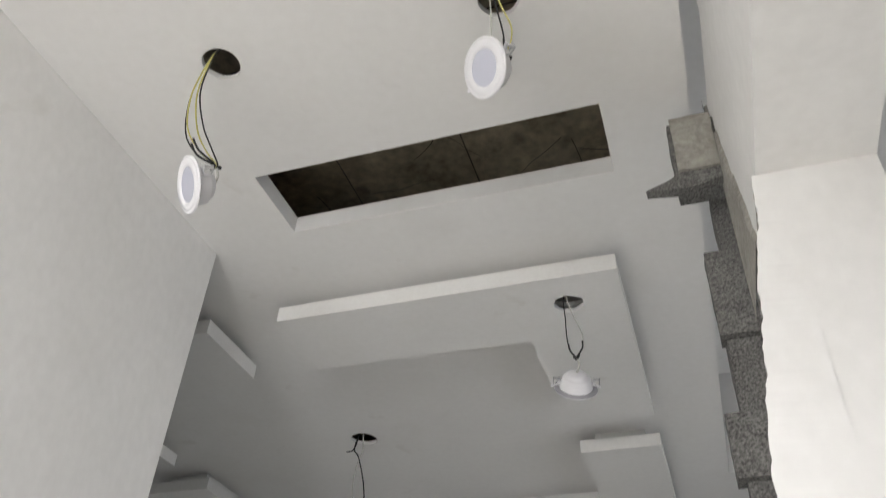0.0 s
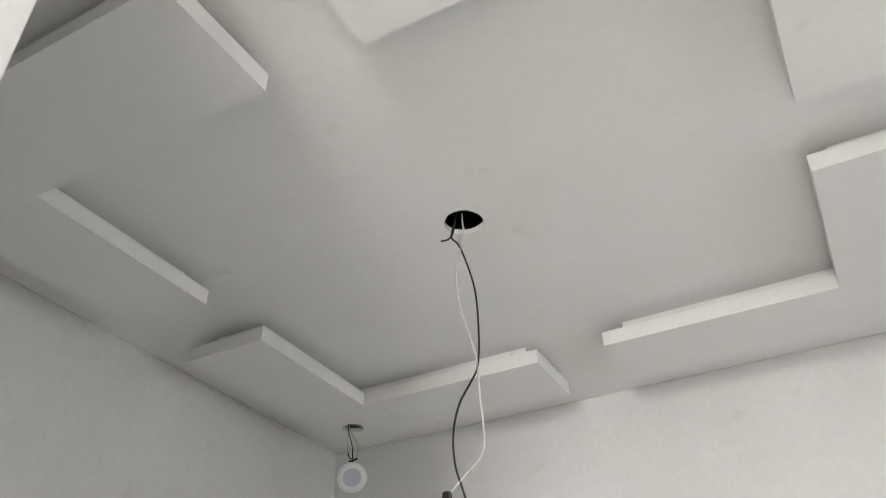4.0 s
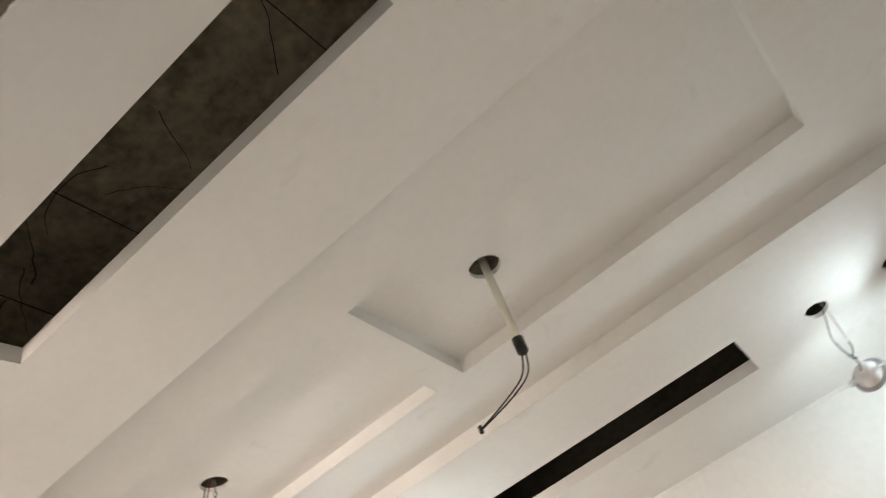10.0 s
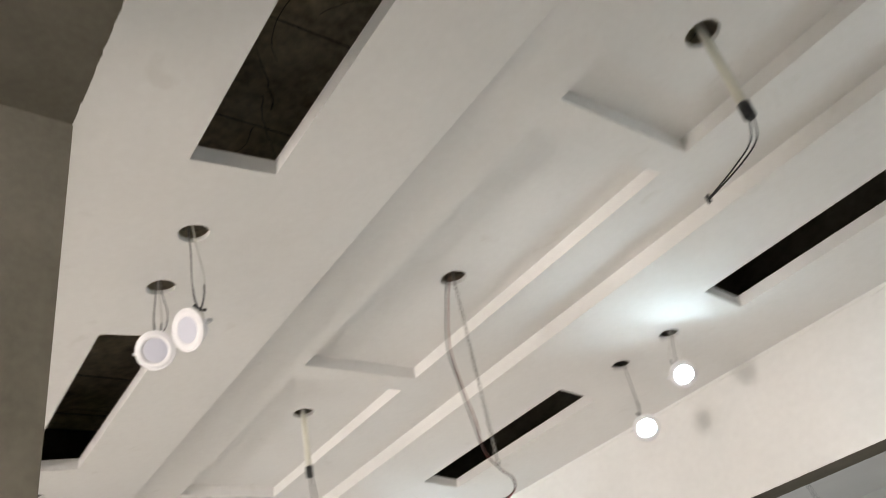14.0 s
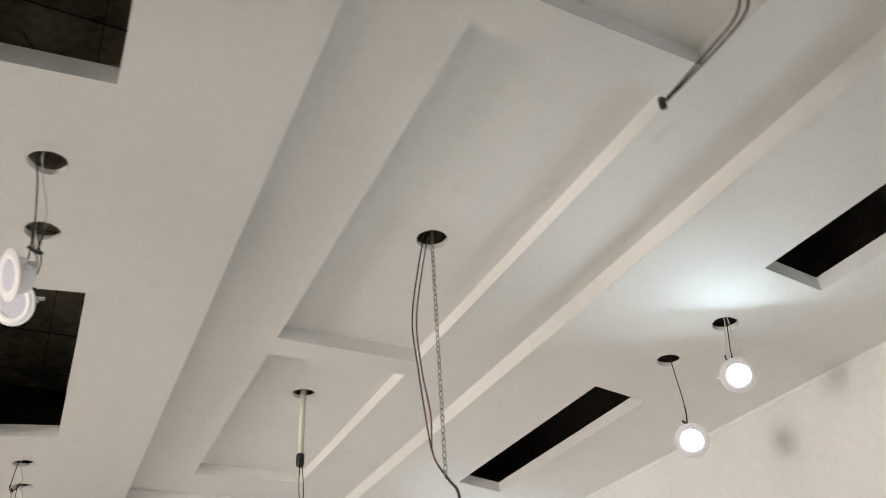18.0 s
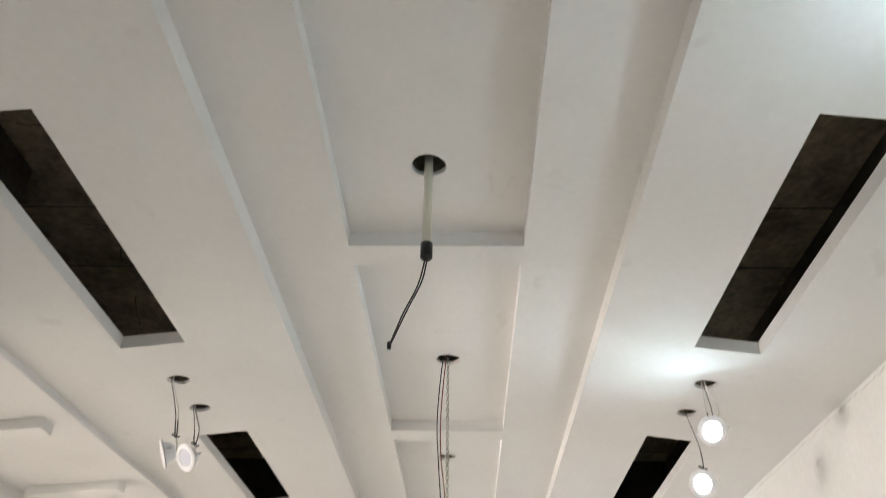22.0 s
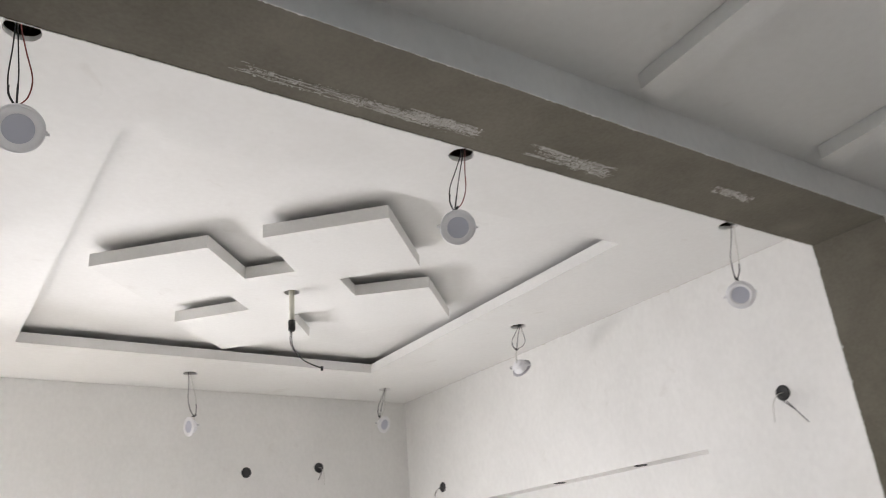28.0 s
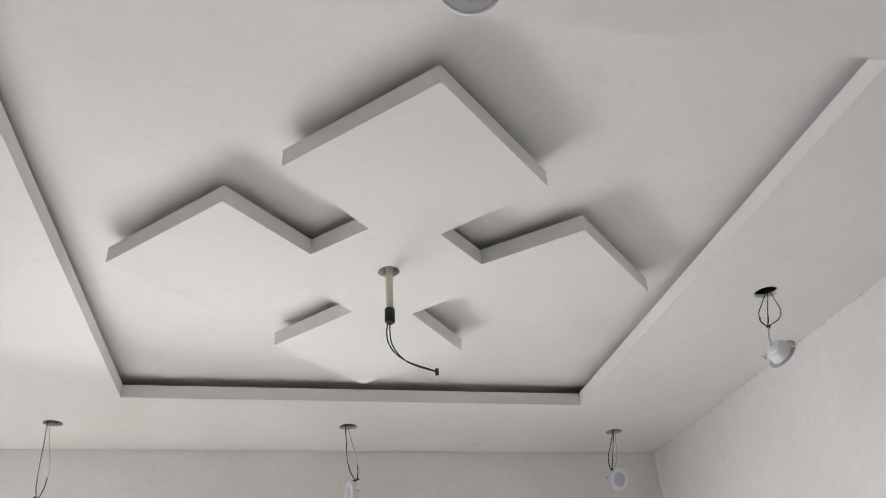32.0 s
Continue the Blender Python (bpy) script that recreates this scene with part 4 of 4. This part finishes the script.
chipped_edge((-5.86, BY0, BZ), (-3.10, BY0, BZ), Y, dn, 21)
chipped_edge((-5.86, BY1, BZ), (-3.10, BY1, BZ), -Y, dn, 22)
chipped_edge((-5.86, BY0, 1.0), (-5.86, BY0, BZ), Y, (0.0015, 0, 0), 23)
chipped_edge((-5.86, BY1, 1.0), (-5.86, BY1, BZ), -Y, (0.0015, 0, 0), 24)
smear((-3.85, 3.975, BZ), X, Y, 0.62, 0.05, 25, 8, brush=True)
smear((-4.12, 3.99, BZ), X, Y, 0.26, 0.05, 26, 22, brush=True)
smear((-4.56, 3.985, BZ), X, Y, 0.36, 0.075, 27, 14, brush=True)
smear((-5.2, 4.06, BZ), X, Y, 0.25, 0.05, 28, 14)
for (xa, xb, zt, sd) in ((-3.93, -2.86, 2.205, 31), (-2.445, -1.45, 2.21, 33)):
    chipped_edge((xa, HN, zt), (xb, HN, zt), Y, dn, sd, 0.008)
    chipped_edge((xa, HN, 1.0), (xa, HN, zt), Y, (0.0015, 0, 0), sd + 1)
chipped_edge((HE, 5.2, 2.19), (HE, 7.22, 2.19), X, dn, 35)
smear((-1.20, 6.92, 2.19), Y, X, 0.14, 0.10, 36, 24)
smear((HE + 0.08, 7.22, 1.95), Z, X, 0.16, 0.08, 37, 20, (0, -1, 0))
chipped_edge((-0.275, HY0, 2.579), (0.95, HY0, 2.579), Y, dn, 38, 0.02, 0.012)

# ---- broken wall end with its projecting blocks ----


def rough_block(x0, x1, y0, y1, z0, z1, seed, cut=0.0):
    bm = bmesh.new()
    box(bm, x0, x1, y0, y1, z0, z1)
    bmesh.ops.subdivide_edges(bm, edges=bm.edges[:], cuts=5, use_grid_fill=True)
    for v in bm.verts:
        p = v.co * 38 + Vector((seed, 0, 0))
        v.co += 0.0022 * Vector((noise.noise(p), noise.noise(p + Vector((9, 0, 0))), noise.noise(p + Vector((0, 9, 0)))))
        if cut and v.co.x < x0 + 0.045 and v.co.z > z0 + 0.03:
            v.co.x += cut * (v.co.z - z0) / (z1 - z0)
    return bm


stub = thing("broken_wall_end", "broken end of a wall with grey concrete blocks sticking out", "broken wall", at=(0.0, 1.68, 0))
courses = [(-0.071, 2.675, 2.835, -0.03), (-0.045, 2.345, 2.54, 0.06), (-0.067, 2.068, 2.186, 0.06), (-0.11, 1.79, 1.89, 0.06), (-0.125, 1.42, 1.58, 0.06), (-0.125, 1.08, 1.24, 0.06)]
for i, (xl, z0, z1, y0) in enumerate(courses):
    part("block", rough_block(xl, 0.045, y0, y0 + (0.05 if i else 0.09), z0, z1, i * 3.1), BLOCK, stub, "rough grey hollow concrete block")
bm = bmesh.new()
wedge = ((-0.135, 2.645), (-0.08, 2.642), (-0.024, 2.644), (0.03, 2.66), (0.03, 2.742), (-0.03, 2.705), (-0.09, 2.668))
rim = []
for y in (-0.034, -0.012):
    rim.append([bm.verts.new((x + 0.003 * noise.noise(Vector((x * 60, y * 40, 2))), y - 0.006 * (x < -0.1), z + 0.004 * noise.noise(Vector((x * 60, y * 40, 9))))) for x, z in wedge])
bm.faces.new(rim[0])
bm.faces.new(rim[1][::-1])
for k in range(len(wedge)):
    bm.faces.new((rim[0][k], rim[1][k], rim[1][k - 1], rim[0][k - 1]))
bmesh.ops.subdivide_edges(bm, edges=bm.edges[:], cuts=2, use_grid_fill=True)
part("block_splinter", bm, BLOCK, stub, "broken pointed piece of block")
part("mortar_lump", rough_block(-0.064, 0.02, -0.042, -0.028, 2.685, 2.84, 51.0), MORTAR, stub, "smooth grey mortar lump")
for i, (xl, z0, z1) in enumerate(((-0.008, 2.50, 2.72), (-0.036, 2.15, 2.37), (-0.05, 1.87, 2.09), (-0.07, 1.58, 1.79), (-0.07, 1.24, 1.42))):
    part("block", rough_block(xl, 0.045, 0.082, 0.15, z0, z1, 70 + i * 2.7), BLOCK, stub, "rough grey hollow concrete block, broken back")


def plaster_end(z):
    """How far the plaster's broken edge leans out at a height."""
    lean = 0.022 - 0.15 * (2.36 - z) if z > 1.9 else -0.047 - 0.03 * (1.9 - z)
    return lean + 0.006 * noise.noise(Vector((0, 7, z * 9))) + 0.004 * noise.noise(Vector((4, 1, z * 47))) + 0.003 * noise.noise(Vector((4, 1, z * 120)))


skin, bed = bmesh.new(), bmesh.new()
last = None
N = 220
for i in range(N + 1):
    z = 0.02 + 2.338 * i / N
    x = plaster_end(z)
    q = [skin.verts.new(p) for p in ((0.05, -0.352, z), (x, -0.352 + 0.003 * noise.noise(Vector((1, 1, z * 30))), z), (x + 0.002, -0.334, z))]
    wob = [0.012 * noise.noise(Vector((k * 3.3, 2, z * 16))) + 0.006 * noise.noise(Vector((k, 5, z * 50))) for k in range(5)]
    r = [bed.verts.new((x + 0.001, -0.336, z))] + [bed.verts.new((x + 0.004 + (0.03 - x) * k / 9 + 0.5 * wob[k], -0.336 + 0.085 * k + wob[k] * 0.6, z)) for k in range(1, 5)]
    if last:
        for a in (0, 1):
            skin.faces.new((last[0][a], q[a], q[a + 1], last[0][a + 1]))
        for a in range(4):
            bed.faces.new((last[1][a], r[a], r[a + 1], last[1][a + 1])).smooth = True
    last = (q, r)
part("plaster_skin", skin, WALL, stub, "white putty face with a ragged edge")
part("mortar_bed", bed, MORTAR, stub, "ragged grey mortar where plaster broke off")
bm = bmesh.new()
last = None
for i in range(60):
    z = 2.34 + 0.6 * i / 59
    y = -0.19 + 0.41 * (z - 2.40) + 0.02 * noise.noise(Vector((0, 3, z * 14))) + 0.008 * noise.noise(Vector((0, 3, z * 50)))
    q = [bm.verts.new(p) for p in ((0.0258, y - 0.004, z), (0.020 + 0.003 * noise.noise(Vector((0, 8, z * 30))), y + 0.006, z), (0.018 + 0.004 * noise.noise(Vector((6, 8, z * 22))), 0.5 * (y + 0.012), z), (0.018, 0.012, z))]
    if last:
        for a in range(3):
            bm.faces.new((last[a], q[a], q[a + 1], last[a + 1]))
    last = q
part("mortar_bed", bm, MORTAR, stub, "ragged grey mortar where plaster broke off")

# ---- rooms beyond the hall doors ----
wall_box((-1.533, 11.0, 2.417), (0, -1, 0), (0.02,))
downlight((-1.985, 10.3), 2.60, (-1.985, 10.3, 2.265), (-0.2, -0.8, -0.5), (BLACKW, WHITEW))
drop = thing("ceiling_wire", "thin black wire hanging from the ceiling of the room beyond", "wire", at=(-4.14, 9.0, 2.60))
curve_wire("strand", [(0, 0, 0.02), (-0.006, 0, -0.12), (0.008, 0.004, -0.24), (0.03, 0.006, -0.33), (0.042, 0.004, -0.39)], 0.0025, BLACKW, drop)
downlight((-1.66, 9.45), 2.60, (-1.661, 9.5, 2.278), (-0.2, -0.9, -0.3), (BLACKW,), True)
bm = bmesh.new()
plate(bm, XW, 2.8, HN + 0.2, 11.0, 2.60, 0.012)
solid("ceiling_rooms_beyond", bm, CEIL, "off-white flat ceiling of the rooms beyond the hall", "ceiling", "structure")
bm = bmesh.new()
plate(bm, HE + 0.2, 2.8, HY1, HN, 2.83, 0.012)
solid("ceiling_east_room", bm, CEIL, "off-white flat ceiling of the side room", "ceiling", "structure")
curtain = bmesh.new()
nx = 36
grid = [[curtain.verts.new((-3.02 + 0.30 * i / nx + 0.05 * math.sin(j * 0.55) * (1 - i / nx), 8.35 + 0.03 * math.sin(i * 1.1), 2.35 - 0.19 * j)) for j in range(12)] for i in range(nx + 1)]
for i in range(nx):
    for j in range(11):
        curtain.faces.new((grid[i][j], grid[i + 1][j], grid[i + 1][j + 1], grid[i][j + 1])).smooth = True
solid("curtain", curtain, CURTAIN, "dark teal cloth hanging inside the room beyond the doorway", "curtain")


def window_unit(x0, x1, y, z0, z1, label):
    ob = thing("window_1", label, "window", kind="structure", at=((x0 + x1) / 2, y, z0))
    w, h = (x1 - x0) / 2, z1 - z0
    for bx in ((-w, -w + 0.05, 0, h), (w - 0.05, w, 0, h), (-w + 0.05, w - 0.05, 0, 0.05), (-w + 0.05, w - 0.05, h - 0.05, h), (-0.02, 0.02, 0.05, h - 0.05)):
        bm = bmesh.new()
        box(bm, bx[0], bx[1], -0.025, 0.025, bx[2], bx[3])
        part("window_frame", bm, ALU, ob)
    for xa, xb in ((-w + 0.05, -0.02), (0.02, w - 0.05)):
        bm = bmesh.new()
        box(bm, xa, xb, -0.003, 0.003, 0.05, h - 0.05)
        part("pane", bm, GLASS, ob, "clear window pane").visible_shadow = False
    return ob


window_unit(-2.30, -1.2, 11.1, 0.9, 2.064, "plain aluminium window frame in the back room")


# ---- loose tie wires above the entry slot ----
tie = thing("tie_wire", "thin rusty tie wires hanging from the concrete slab", "wire", at=(-0.62, 1.70, SLABZ))
curve_wire("strand", [(0, 0, 0.01), (0.01, 0.01, -0.10), (-0.012, 0.0, -0.2), (-0.02, 0.01, -0.29)], 0.0018, REDW, tie)
curve_wire("strand", [(0.005, 0, 0.01), (0.0, 0.02, -0.12), (0.025, 0.01, -0.22), (0.04, 0.02, -0.30)], 0.0018, REDW, tie)

# ---- uneven dirty joints between walls and ceilings ----
JL = "uneven dirty putty joint between wall and ceiling"
for k, (p, q, off) in enumerate((
        ((XW, CY, ZC), (-1.56, CY, ZC), (0, 0.0012, 0)),
        ((XW, CY, ZC), (XW, BY0, ZC), (0.0012, 0, 0)),
        ((XW, 4.80, zb(4.80)), (XW, YA, zb(YA)), (0.0012, 0, 0)),
        ((XW, YA, Z1), (XW, YD, Z1), (0.0012, 0, 0)),
        ((XW, YD, zb(YD)), (XW, HN, zb(HN)), (0.0012, 0, 0)),
        ((AX, 1.9, ZA), (AX, HY0, ZA), (0.0012, 0, 0)),
        ((AX, HY0, ZA), (-0.01, HY0, ZA), (0, -0.0012, 0)))):
    chipped_edge(p, q, -Z, off, 60 + k, 0.009, 0.012, JOINT, JL)
